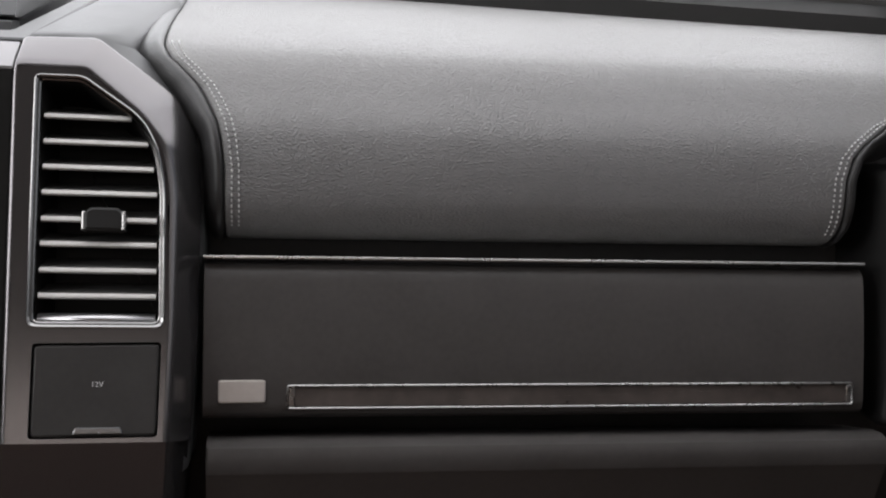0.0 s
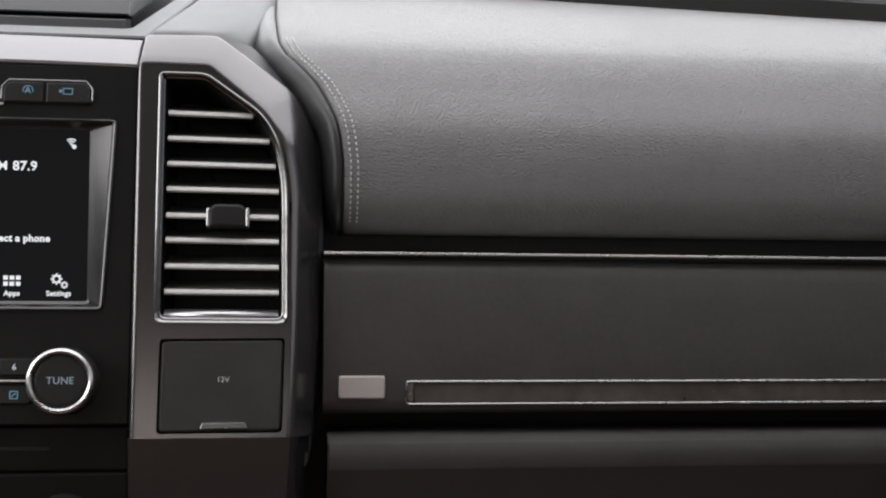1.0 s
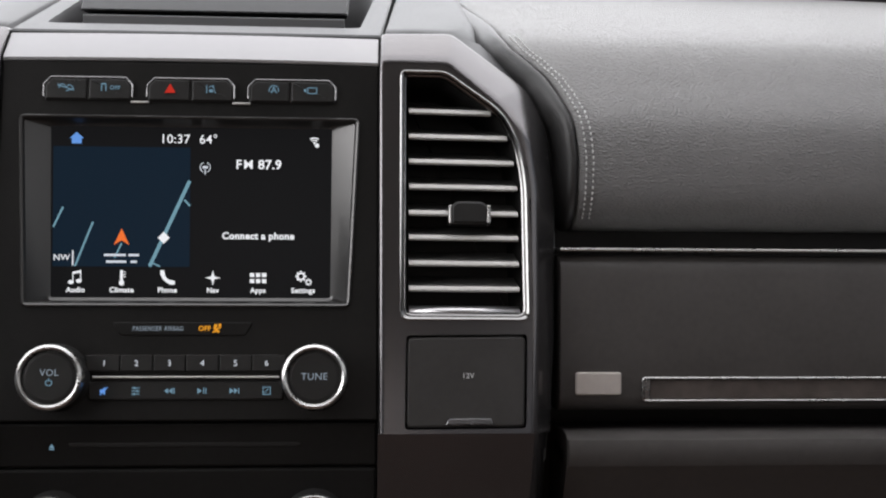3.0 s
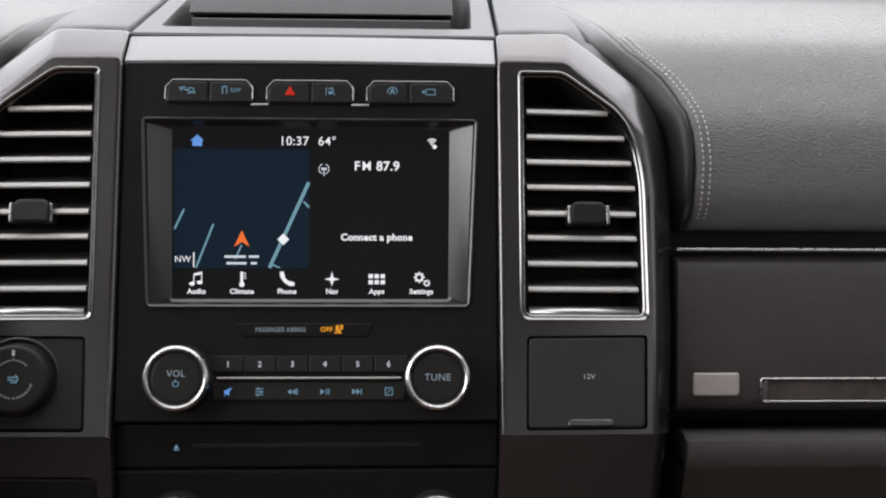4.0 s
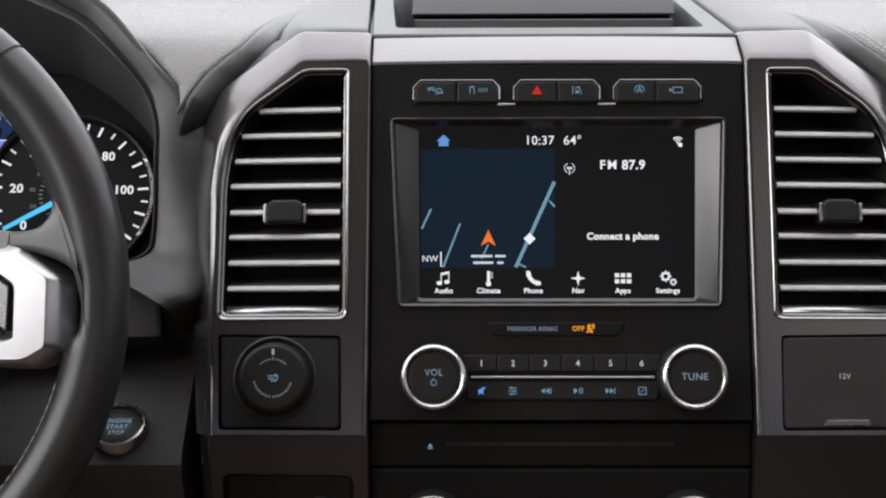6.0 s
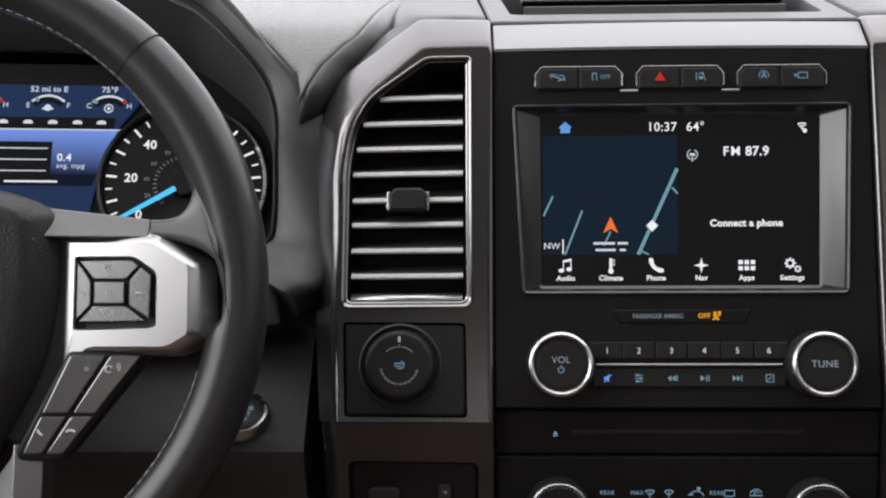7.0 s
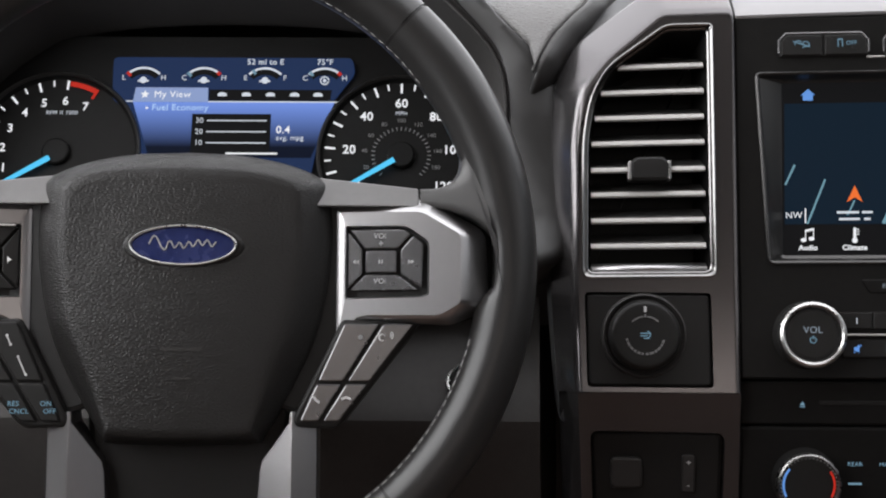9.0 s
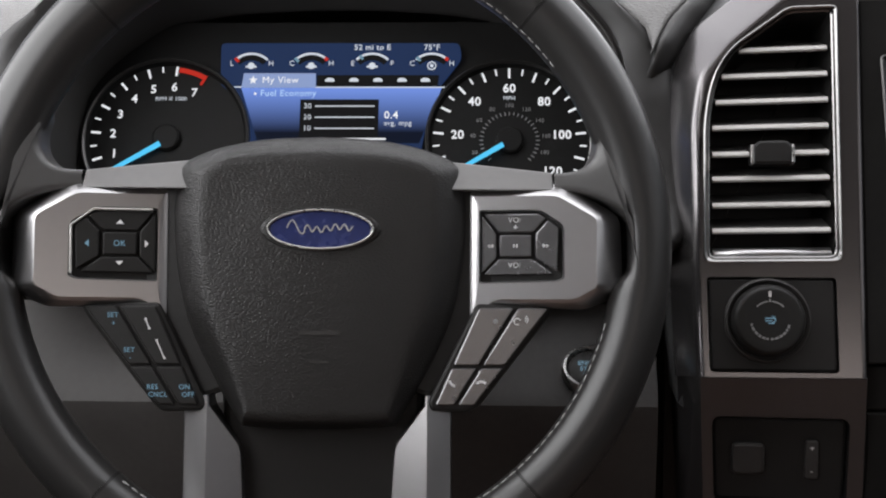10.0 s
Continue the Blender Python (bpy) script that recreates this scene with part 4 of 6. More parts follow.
for i, (ua, ub, um) in enumerate(PODS):
    pod = rounded([(ua, 0.0690), (ua, 0.0790), (ua + 0.0040, 0.0832), (ub - 0.0040, 0.0832), (ub, 0.0790), (ub, 0.0690)], 0.0014)
    trimline = [(ua - 0.0004, 0.0715), (ua - 0.0004, 0.0792), (ua + 0.0038, 0.0837), (ub - 0.0038, 0.0837), (ub + 0.0004, 0.0792), (ub + 0.0004, 0.0715)]
    ph = part("button_pod", slab(pod, -0.004, 0.0010, 0.001), BLACK, centre)
    part("pod_trim", tube([Vector((*q, 0.0012)) for q in trimline], 0.0008, 8, (0, 0, 1)), BUTTON, ph, "pale satin edge round the buttons")
    sets = icon_set(i)
    for j, (a, b) in enumerate(((ua, um), (um, ub))):
        pb = rounded([(a + 0.0008, 0.0697), (a + 0.0008, 0.0785 if j == 0 else 0.0822), (a + (0.0042 if j == 0 else 0.0010), 0.0824), (b - (0.0010 if j == 0 else 0.0042), 0.0824), (b - 0.0008, 0.0822 if j == 0 else 0.0785), (b - 0.0008, 0.0697)], 0.0008)
        bt = part("button", slab(pb, 0.0, lambda u, v: 0.0022 + 0.04 * (v - 0.069), 0.0008), BLACK, centre)
        part("icon", shapes(sets[j], 0.0030), L_RED if (i, j) == (1, 0) else L_CYAN, bt)
        if (i, j) == (0, 1):
            words("OFF", 0.0036, -0.0470, HV, 0.0030, L_CYAN, bt)
for u in (-0.0320, 0.0310):
    part("pod_link", slab(rounded(box2(u - 0.0056, 0.0678, u + 0.0056, 0.0692), 0.0005), -0.002, 0.0012, 0.0005), SLATEDGE, centre, "pale satin link between button pods")

# airbag lamp strip
ab = part("airbag_lamp", slab(rounded([(-0.0449, -0.0690), (0.0404, -0.0690), (0.0360, -0.0772), (-0.0400, -0.0772)], 0.002), -0.003, 0.0006, 0.0006), GLOSS, centre)
words("PASSENGER AIRBAG", 0.0040, -0.0170, -0.0730, 0.0009, L_DIM, ab, sx=0.82)
words("OFF", 0.0042, 0.0112, -0.0729, 0.0009, L_AMBER, ab, bold=0.0001)
part("icon", shapes([circle(0.0178, -0.0712, 0.0011, 10), bar(0.0168, -0.0722, 0.0200, -0.0752, 0.0014), bar(0.0188, -0.0728, 0.0212, -0.0722, 0.0009), bar(0.0160, -0.0750, 0.0182, -0.0745, 0.0010), circle(0.0204, -0.0708, 0.0010, 8)], 0.0009), L_AMBER, ab)


# audio knobs and preset row
def ring_knob(u, v, r, name, label):
    base = part(name, loft([at_n(circle(u, v, q), n) for q, n in ((r + 0.0012, -0.002), (r + 0.0010, 0.0012), (r - 0.0004, 0.0030), (r - 0.0006, 0.0150), (r - 0.0040, 0.0150))], False, False), BLACK, centre, label)
    part("ring", loft([at_n(circle(u, v, q), n) for q, n in ((r + 0.0002, 0.0110), (r + 0.0004, 0.0150), (r - 0.0004, 0.0170), (r - 0.0018, 0.0178), (r - 0.0030, 0.0172), (r - 0.0037, 0.0155), (r - 0.0037, 0.0125))]), CHROME, base, "bright chrome ring")
    part("cap", loft([at_n(circle(u, v, q), n) for q, n in ((r - 0.0034, 0.0130), (r - 0.0036, 0.0152), (r - 0.0060, 0.0158))], False, True), BLACK, base)
    return base


KR = 0.0196
kn = ring_knob(-0.0775, -0.1025, KR, "volume_knob", "black volume knob with chrome ring")
words("VOL", 0.0056, -0.0775, -0.1000, 0.0160, L_DIM, kn)
part("power_icon", shapes([arc(-0.0775, -0.1058, 0.0020, 0.0005, -240, 60), bar(-0.0775, -0.1052, -0.0775, -0.1032, 0.0006)], 0.0160), L_CYAN, kn)
kn = ring_knob(0.0790, -0.1025, KR, "tune_knob", "black tuning knob with chrome ring")
words("TUNE", 0.0060, 0.0790, -0.1025, 0.0160, L_DIM, kn)
ub = [-0.0600, -0.0391, -0.0193, 0.0004, 0.0205, 0.0404, 0.0615]
for i in range(6):
    a, b = ub[i] + 0.0003, ub[i + 1] - 0.0003
    pb = part("preset_button", slab(rounded(box2(a, -0.0990, b, -0.0890), 0.0006), -0.002, 0.0022, 0.0007), BLACK, centre)
    part("top_edge", slab(box2(a, -0.0892, b, -0.0889), 0.0, 0.0023, 0.0001), BUTTON, pb)
    words(str(i + 1), 0.0052, (a + b) / 2 if 0 < i < 5 else (-0.0485 if i == 0 else 0.0494), -0.0942, 0.0024, L_SOFT, pb)
part("silver_bar", slab(rounded(box2(-0.0552, -0.1032, 0.0572, -0.1018), 0.0005), -0.002, 0.0034, 0.0006), SLATEDGE, centre, "thin bright bar under the presets")
mb = part("media_strip", slab(rounded([(-0.0575, -0.1165), (0.0595, -0.1165), (0.0610, -0.1045), (-0.0590, -0.1045)], 0.002), -0.002, 0.0016, 0.0012), BLACK, centre)
mi = -0.1108
med = [(-0.0482, [bar(-0.0505, mi - 0.0024, -0.0460, mi + 0.0024, 0.0006), [(-0.0505, mi - 0.001), (-0.049, mi - 0.001), (-0.0475, mi - 0.0026), (-0.0475, mi + 0.0026), (-0.049, mi + 0.001), (-0.0505, mi + 0.001)]], L_BLUE),
       (-0.029, [bar(-0.0318, mi + y, -0.0268, mi + y, 0.0005) for y in (-0.0018, 0.0, 0.0018)] + [box2(-0.0306, mi + 0.0010, -0.0296, mi + 0.0026), box2(-0.0288, mi - 0.0008, -0.0278, mi + 0.0008), box2(-0.0306, mi - 0.0026, -0.0296, mi - 0.0010)], L_CYAN),
       (-0.0092, [[(-0.0122, mi), (-0.0098, mi + 0.0018), (-0.0098, mi - 0.0018)], [(-0.0096, mi), (-0.0072, mi + 0.0018), (-0.0072, mi - 0.0018)], box2(-0.0066, mi - 0.0018, -0.0060, mi + 0.0018)], L_CYAN),
       (0.0105, [[(0.0104, mi), (0.0078, mi + 0.0018), (0.0078, mi - 0.0018)], box2(0.0112, mi - 0.0018, 0.0118, mi + 0.0018), box2(0.0126, mi - 0.0018, 0.0132, mi + 0.0018)], L_CYAN),
       (0.0305, [[(0.0296, mi), (0.0272, mi + 0.0018), (0.0272, mi - 0.0018)], [(0.0322, mi), (0.0298, mi + 0.0018), (0.0298, mi - 0.0018)], box2(0.0324, mi - 0.0018, 0.0330, mi + 0.0018)], L_CYAN),
       (0.0495, [bar(0.0474, mi + 0.0022, 0.0518, mi + 0.0022, 0.0005), bar(0.0474, mi - 0.0022, 0.0518, mi - 0.0022, 0.0005), bar(0.0474, mi - 0.0022, 0.0474, mi + 0.0022, 0.0005), bar(0.0518, mi - 0.0022, 0.0518, mi + 0.0022, 0.0005), bar(0.0482, mi - 0.0012, 0.0508, mi + 0.0012, 0.0005)], L_CYAN)]
for u, polys, mt in med:
    part("icon", shapes(polys, 0.0018), mt, mb)

# slot strip and climate panel, bent back below the knobs
LOW = STACK @ Matrix.Translation((0, -0.130, -0.0040)) @ Matrix.Rotation(math.atan(0.17), 4, "X")
lower = thing("climate_panel", LOW, "black lower panel with slot strip and climate controls", "control panel")
part("slot_strip", slab(rounded(box2(-0.1172, -0.0275, 0.1172, -0.0005), 0.002), -0.03, 0.0, 0.0016), GLOSS, lower)
part("slot", slab(rounded(box2(-0.070, -0.0150, 0.070, -0.0125), 0.001), -0.01, 0.0004, 0.0004), BLACK, lower)
part("eject_icon", shapes([[(-0.0815, -0.0152), (-0.0785, -0.0152), (-0.0800, -0.0128)], box2(-0.0815, -0.0164, -0.0785, -0.0158)], 0.0003), L_CYAN, lower)
part("panel", slab(rounded(box2(-0.1172, -0.125, 0.1172, -0.0285), 0.002), -0.03, 0.0, 0.002), GLOSS, lower)
def ticks_at(u, v, r, a):
    """A short mark across a ring at the angle a."""
    c, s_ = math.cos(radians(a)), math.sin(radians(a))
    return bar(u + r * c, v + r * s_, u + (r - 0.0009) * c, v + (r - 0.0009) * s_, 0.0009)


for u in (-0.0785, 0.0790):
    v = -0.0610
    r = 0.0192
    kb = part("climate_knob", loft([at_n(circle(u, v, q), n) for q, n in ((r + 0.001, -0.002), (r, 0.002), (r - 0.0004, 0.0130), (r - 0.004, 0.0130))]), BLACK, lower, "black climate knob with satin ring")
    part("ring", loft([at_n(circle(u, v, q), n) for q, n in ((r, 0.011), (r, 0.0136), (r - 0.0006, 0.0146), (r - 0.0014, 0.0150), (r - 0.0020, 0.0142), (r - 0.0020, 0.011))]), DULLCHROME, kb, "thin dulled chrome ring")
    part("ring_dots", shapes([ticks_at(u, v, r - 0.0022, a) for a in range(-30, 211, 8)], 0.0143), DIMPRINT, kb)
    part("cap", loft([at_n(circle(u, v, q), n) for q, n in ((r - 0.003, 0.0115), (r - 0.0032, 0.0130), (r - 0.006, 0.0134))], False, True), BLACK, kb)
    part("cold_mark", shapes([arc(u, v, r - 0.0036, 0.0012, 140, 208)], 0.0138), L_BLUE, kb)
    part("warm_mark", shapes([arc(u, v, r - 0.0036, 0.0012, -28, 34)], 0.0138), L_RED, kb)
vi = -0.0515
words("REAR", 0.0036, -0.0483, vi, 0.0002, L_CYAN, lower)
words("MAX", 0.0036, -0.0300, vi, 0.0002, L_CYAN, lower)
words("REAR", 0.0036, 0.0185, vi, 0.0002, L_CYAN, lower)
fan = lambda u: [arc(u, vi - 0.0024, 0.0046, 0.0006, 50, 130), arc(u, vi - 0.0024, 0.0022, 0.0006, 50, 130), bar(u - 0.0028, vi + 0.0012, u - 0.0012, vi - 0.0006, 0.0005), bar(u + 0.0028, vi + 0.0012, u + 0.0012, vi - 0.0006, 0.0005), bar(u, vi - 0.0028, u, vi + 0.0010, 0.0005)]
part("icons", shapes(fan(-0.0222) + fan(-0.0106) + [circle(0.0075, vi + 0.0028, 0.0012, 10), arc(0.0062, vi - 0.0036, 0.0052, 0.0006, 20, 150), bar(0.0010, vi - 0.001, 0.0042, vi - 0.001, 0.0006), bar(0.0055, vi - 0.0040, 0.0095, vi - 0.0036, 0.0007)] + [bar(0.0232, vi - 0.0018, 0.0292, vi - 0.0018, 0.0005), bar(0.0232, vi + 0.0018, 0.0292, vi + 0.0018, 0.0005), bar(0.0232, vi - 0.0018, 0.0232, vi + 0.0018, 0.0005), bar(0.0292, vi - 0.0018, 0.0292, vi + 0.0018, 0.0005)] + [arc(0.0424, vi - 0.0012, 0.0040, 0.0006, 20, 160), bar(0.0384, vi - 0.0014, 0.0464, vi - 0.0014, 0.0006), arc(0.0424, vi, 0.0014, 0.0005, 0, 300)], 0.0002), L_CYAN, lower)
for u in (-0.0483, -0.0240, 0.0, 0.0240, 0.0424):
    part("key_mark", shapes([bar(u - 0.004, vi - 0.0120, u + 0.004, vi - 0.0120, 0.0012)], 0.0002), L_CYAN, lower)

# satin bar over the panel, top plate with tray, lid
topt = thing("tray_housing", Matrix.Identity(4), "grey plastic tray housing on the dashboard behind a satin bar", "storage tray")
bar_rows = []
for u in (-0.1172, -0.1165, -0.09, -0.06, -0.03, 0.0, 0.03, 0.06, 0.09, 0.1165, 0.1172):
    e, b = 0.0008 if abs(u) > 0.117 else 0, 0.0003 + 0.0010 * (u / 0.117) ** 2
    bar_rows.append([(u, 0.0950 + e - b, -0.02), (u, 0.0950 + e - b, -0.0012 - e), (u, 0.0958 - b, 0.0 - e), (u, 0.0975 - b, 0.0004 - e), (u, 0.1172 - b, -0.0152 - e), (u, 0.1180 - b, -0.0165 - e), (u, 0.1180 - b, -0.04)])
part("satin_bar", loft(bar_rows, True, True), BARM, topt, "pale satin silver bar", m=STACK)
TZ = lambda y: 0.8655 + 0.1 * (y - 0.812)


def top_sheet(outline, hole=None, dz=0.0, th=0.012):
    o = [(x, y, TZ(y) + dz) for x, y in outline]
    lo = [[(x, y, z - th) for x, y, z in o], [(x, y, z - 0.0012) for x, y, z in o], [(x, y, TZ(y) + dz) for x, y in offset(outline, -0.0012)]]
    if hole:
        lo += [[(x, y, TZ(y) + dz) for x, y in hole], [(x, y, TZ(y) + dz - 0.002) for x, y in offset(hole, -0.001)], [(x, y, TZ(0.842) - 0.020) for x, y in offset(hole, -0.006)]]
    return loft(lo, False, True)


hole = rounded([(XC - 0.1050, 0.8440), (XC + 0.1050, 0.8440), (XC + 0.118, 1.06), (XC - 0.118, 1.06)], [0.008, 0.008, 0.02, 0.02])
plate = rounded([(XC - 0.1190, 0.8110), (XC + 0.1190, 0.8110), (XC + 0.138, 1.16), (XC - 0.138, 1.16)], 0.002)
part("plate", top_sheet(plate, hole), TOP, topt)
lid_p = [(0.925, -0.004), (0.913, 0.0012), (0.9058, 0.0014), (0.9052, 0.0026), (0.918, 0.0150), (0.924, 0.0185), (0.98, 0.023), (1.04, 0.018), (1.05, -0.006)]
part("tray_lid", loft([[(x, y, TZ(y) + d * k) for y, d in lid_p] for x, k in ((XC - 0.0958, 0.3), (XC - 0.0950, 0.95), (XC - 0.093, 1.0), (XC + 0.093, 1.0), (XC + 0.0950, 0.95), (XC + 0.0958, 0.3))], True, True), TOP, topt, "grey tray lid with round latch")
lm = Matrix.Translation((XC, 0.9195, TZ(0.9195) + 0.0150)) @ Matrix.Rotation(radians(52), 4, "X")
part("latch", loft([at_n(circle(0, 0, r), n) for r, n in ((0.0085, -0.004), (0.0085, 0.0008), (0.0078, 0.0016), (0.0068, 0.0010), (0.0062, 0.0004), (0.003, 0.0014))], False, True), BUTTON, topt, "round latch", m=lm)
part("tray_wall", loft([[(x, 0.894, 0.842), (x, 0.9005, 0.8726), (x, 0.902, 0.8733), (x, 0.93, 0.8733), (x, 0.93, 0.842)] for x in (XC - 0.0935, XC + 0.0935)], True, True), TOP, topt)
for s in (1, -1):
    q = lambda u: XC + s * u
    rows_ = []
    # shoulder: from the module's upper edge back to the windshield
    for y, z0, ua, ub_ in ((0.8122, 0.8600, 0.1225, 0.1640), (0.8126, 0.8655, 0.1222, 0.1650), (0.8160, 0.8680, 0.1218, 0.1690), (0.826, 0.8695, 0.1222, 0.1760), (0.84, 0.8705, 0.1230, 0.1830), (0.90, 0.8760, 0.1265, 0.1890), (1.0, 0.8855, 0.1330, 0.1905), (1.16, 0.9010, 0.1425, 0.1930)):
        rows_.append([(q(ua), y, z0 - 0.02), (q(ua), y, z0 - 0.0012), (q(ua + 0.0012), y, z0), (q(ua * 0.6 + ub_ * 0.4), y, z0 + 0.0006), (q(ub_ - 0.008), y, z0 - 0.001), (q(ub_), y, z0 - 0.008), (q(ub_ + 0.004), y, z0 - 0.022)])
    part("shoulder", loft(rows_, closed=False), TOP, topt, angle=50)
    # flank beside the vent module, falling into the gap before the pad
    fl = [((0.1640, 0.8105, 0.8640), (0.1690, 0.8170, 0.8660), (0.1860, 0.8330, 0.8600)), ((0.2070, 0.8010, 0.8330), (0.2130, 0.8100, 0.8310), (0.2200, 0.8270, 0.8300)), ((0.2258, 0.7925, 0.8045), (0.2300, 0.8000, 0.8040), (0.2330, 0.8200, 0.8030)), ((0.2303, 0.7820, 0.7660), (0.2340, 0.7900, 0.7660), (0.2360, 0.8100, 0.7660)), ((0.2300, 0.7530, 0.6800), (0.2330, 0.7600, 0.6800), (0.2350, 0.7900, 0.6800)), ((0.2240, 0.7280, 0.6000), (0.2270, 0.7360, 0.6000), (0.2300, 0.7700, 0.6000))]
    dense = [spline([Vector((q(a[i][0]), *a[i][1:])) for a in fl], 6) for i in range(3)]
    part("flank", loft([list(map(tuple, r)) for r in zip(*dense)], closed=False), TOP, topt, angle=60)


# ---- instrument cluster under its hood ----
clus = thing("instrument_cluster", CLUSTER, "lit instrument cluster with two round dials and blue display", "instrument cluster")
CC = 0.0073
part("backing", slab(rounded(box2(CC - 0.195, -0.075, CC + 0.195, 0.10), 0.01), -0.03, -0.004, 0.001), DIALFACE, clus)
lcd = rounded([(-0.0805, 0.0815), (-0.0795, 0.0480), (-0.0640, 0.0400), (-0.0500, -0.0200), (0.0640, -0.0200), (0.0745, 0.0400), (0.0965, 0.0700), (0.0945, 0.0815)], 0.004)
scrn = part("info_display", slab(lcd, -0.006, 0.0, 0.0004), CANVAS, clus, "dark blue lit information display")
lv = 0.0006


def cl(name, polys, mt, n=lv):
    return part(name, shapes(polys, n, 0.0001), mt, scrn)


cl("band", [[(-0.0640, 0.0463), (-0.0500, 0.0040), (0.0660, 0.0040), (0.0820, 0.0463)]], CANVAS_B, 0.0003)
cl("tab", [[(-0.0640, 0.0463), (-0.0625, 0.0575), (-0.0100, 0.0575), (-0.0096, 0.0463)]], CANVAS_T)
cl("tab_strip", [[(-0.0090, 0.0475), (-0.0090, 0.0560), (0.0800, 0.0560), (0.0790, 0.0475)]], SCREENBG)
for q in (bar(-0.0690, 0.0468, -0.0640, 0.0468, 0.0009), bar(-0.0096, 0.0466, 0.0850, 0.0466, 0.0009)):
    cl("tab_line", [q], L_SOFT)
for u in (0.0005, 0.0180, 0.0355, 0.0530, 0.0700):
    cl("tab_icon", [rounded([(u - 0.0034, 0.0508), (u + 0.0034, 0.0508), (u + 0.0034, 0.0525), (u + 0.0014, 0.0538), (u - 0.0016, 0.0538), (u - 0.0034, 0.0525)], 0.0006, 2)], L_SOFT, 0.0009)
cl("star", [[(-0.0555 + (0.0034 if i % 2 == 0 else 0.0015) * math.sin(i * math.pi / 5), 0.0520 + (0.0034 if i % 2 == 0 else 0.0015) * math.cos(i * math.pi / 5)) for i in range(10)]], L_WHITE, 0.0009)
words("My View", 0.0072, -0.0490, 0.0520, 0.0009, L_WHITE, scrn, align="LEFT")
words("Fuel Economy", 0.0068, -0.0500, 0.0418, 0.0009, L_SKY, scrn, align="LEFT")
cl("bullet", [circle(-0.0535, 0.0415, 0.0010, 10)], L_WHITE, 0.0009)
cl("graph", [box2(-0.0205, 0.0060, 0.0365, 0.0372)], SCREENBG)
cl("graph_lines", [bar(-0.0095, v, 0.0335, v, 0.0009) for v in (0.0320, 0.0235, 0.0150)], L_SOFT, 0.0009)
for v, b in ((0.0320, "30"), (0.0235, "20"), (0.0150, "10")):
    words(b, 0.0056, -0.0150, v, 0.0009, L_SOFT, scrn)
words("0.4", 0.0080, 0.0405, 0.0250, 0.0009, L_WHITE, scrn, align="LEFT", bold=0.0001)
words("avg. mpg", 0.0054, 0.0405, 0.0190, 0.0009, L_SOFT, scrn, align="LEFT")
cl("graph_foot", [bar(0.0050, 0.0070, 0.0420, 0.0070, 0.0014)], L_WHITE, 0.0009)
for i, (u, a, b) in enumerate(((-0.0575, "L", "H"), (-0.0135, "C", "H"), (0.0310, "E", "F"), (0.0745, "C", "H"))):
    v = 0.0560
    g = part("small_gauge", shapes([arc(u, v, 0.0175, 0.0016, 46, 134)], lv), L_SOFT, scrn)
    part("gauge_body", shapes([arc(u, v, 0.0157, 0.0040, 44, 136)], 0.0005), SCREENBG, scrn)
    words(a, 0.0056, u - 0.0142, 0.0650, 0.0009, L_SOFT, scrn)
    words(b, 0.0056, u + 0.0145, 0.0650, 0.0009, L_SOFT, scrn)
    cl("gauge_icon", [circle(u, 0.0632, 0.0026, 12), bar(u - 0.004, 0.0625, u + 0.004, 0.0625, 0.0014)] if i in (0, 1, 2) else [arc(u, 0.0632, 0.0034, 0.0009, 0, 350), circle(u, 0.0632, 0.0014, 8)], L_SOFT, 0.0009)
    end_a = (128, 128, 116, 124)[i]
    cl("gauge_end", [arc(u, v, 0.0178, 0.0040, end_a, end_a + 8)], (L_RED, L_CYAN, L_CYAN, L_CYAN)[i], 0.0010)
    if i in (1, 3):
        cl("gauge_hot", [arc(u, v, 0.0178, 0.0026, 44, 54)], L_RED, 0.0010)
words("52 mi to E", 0.0060, 0.0310, 0.0775, 0.0009, L_SOFT, scrn, bold=0.00006)
words("75°F", 0.0060, 0.0745, 0.0775, 0.0009, L_SOFT, scrn, bold=0.00006)


def dial(cu, cv, r, kind):
    d = part(kind, loft([at_n(circle(cu, cv, q, 72), n) for q, n in ((r, -0.004), (r, 0.0020), (r * 0.985, 0.0024), (r * 0.95, -0.0004), (r * 0.94, -0.0004))], False, True), DIALFACE, clus, "round black dial with white numerals")
    part("rim", loft([at_n(circle(cu, cv, q, 72), n) for q, n in ((r + 0.0016, -0.004), (r + 0.0016, 0.0040), (r + 0.0006, 0.0050), (r - 0.0008, 0.0040), (r - 0.0010, 0.0))]), BEZEL, d, "dark polished rim")
    return d


ticks = lambda cu, cv, r, a, L, w: bar(cu + r * math.cos(radians(a)), cv + r * math.sin(radians(a)), cu + (r - L) * math.cos(radians(a)), cv + (r - L) * math.sin(radians(a)), w)
su, sv, R = 0.1308, 0.0062, 0.0590
sp = dial(su, sv, R, "speedometer")
part("ticks", shapes([ticks(su, sv, 0.0550, 216 - 10.5 * i, 0.0075 if i % 2 == 0 else 0.0048, 0.0016 if i % 2 == 0 else 0.0012) for i in range(25)], 0.0004), L_WHITE, sp)
for i, b in enumerate(("0", "20", "40", "60", "80", "100", "120")):
    a = radians(216 - 42 * i)
    words(b, 0.0090, su + 0.0375 * math.cos(a), sv + 0.0395 * math.sin(a), 0.0004, L_WHITE, sp, bold=0.0002)
words("MPH", 0.0042, su, sv + 0.0320, 0.0004, L_SOFT, sp)
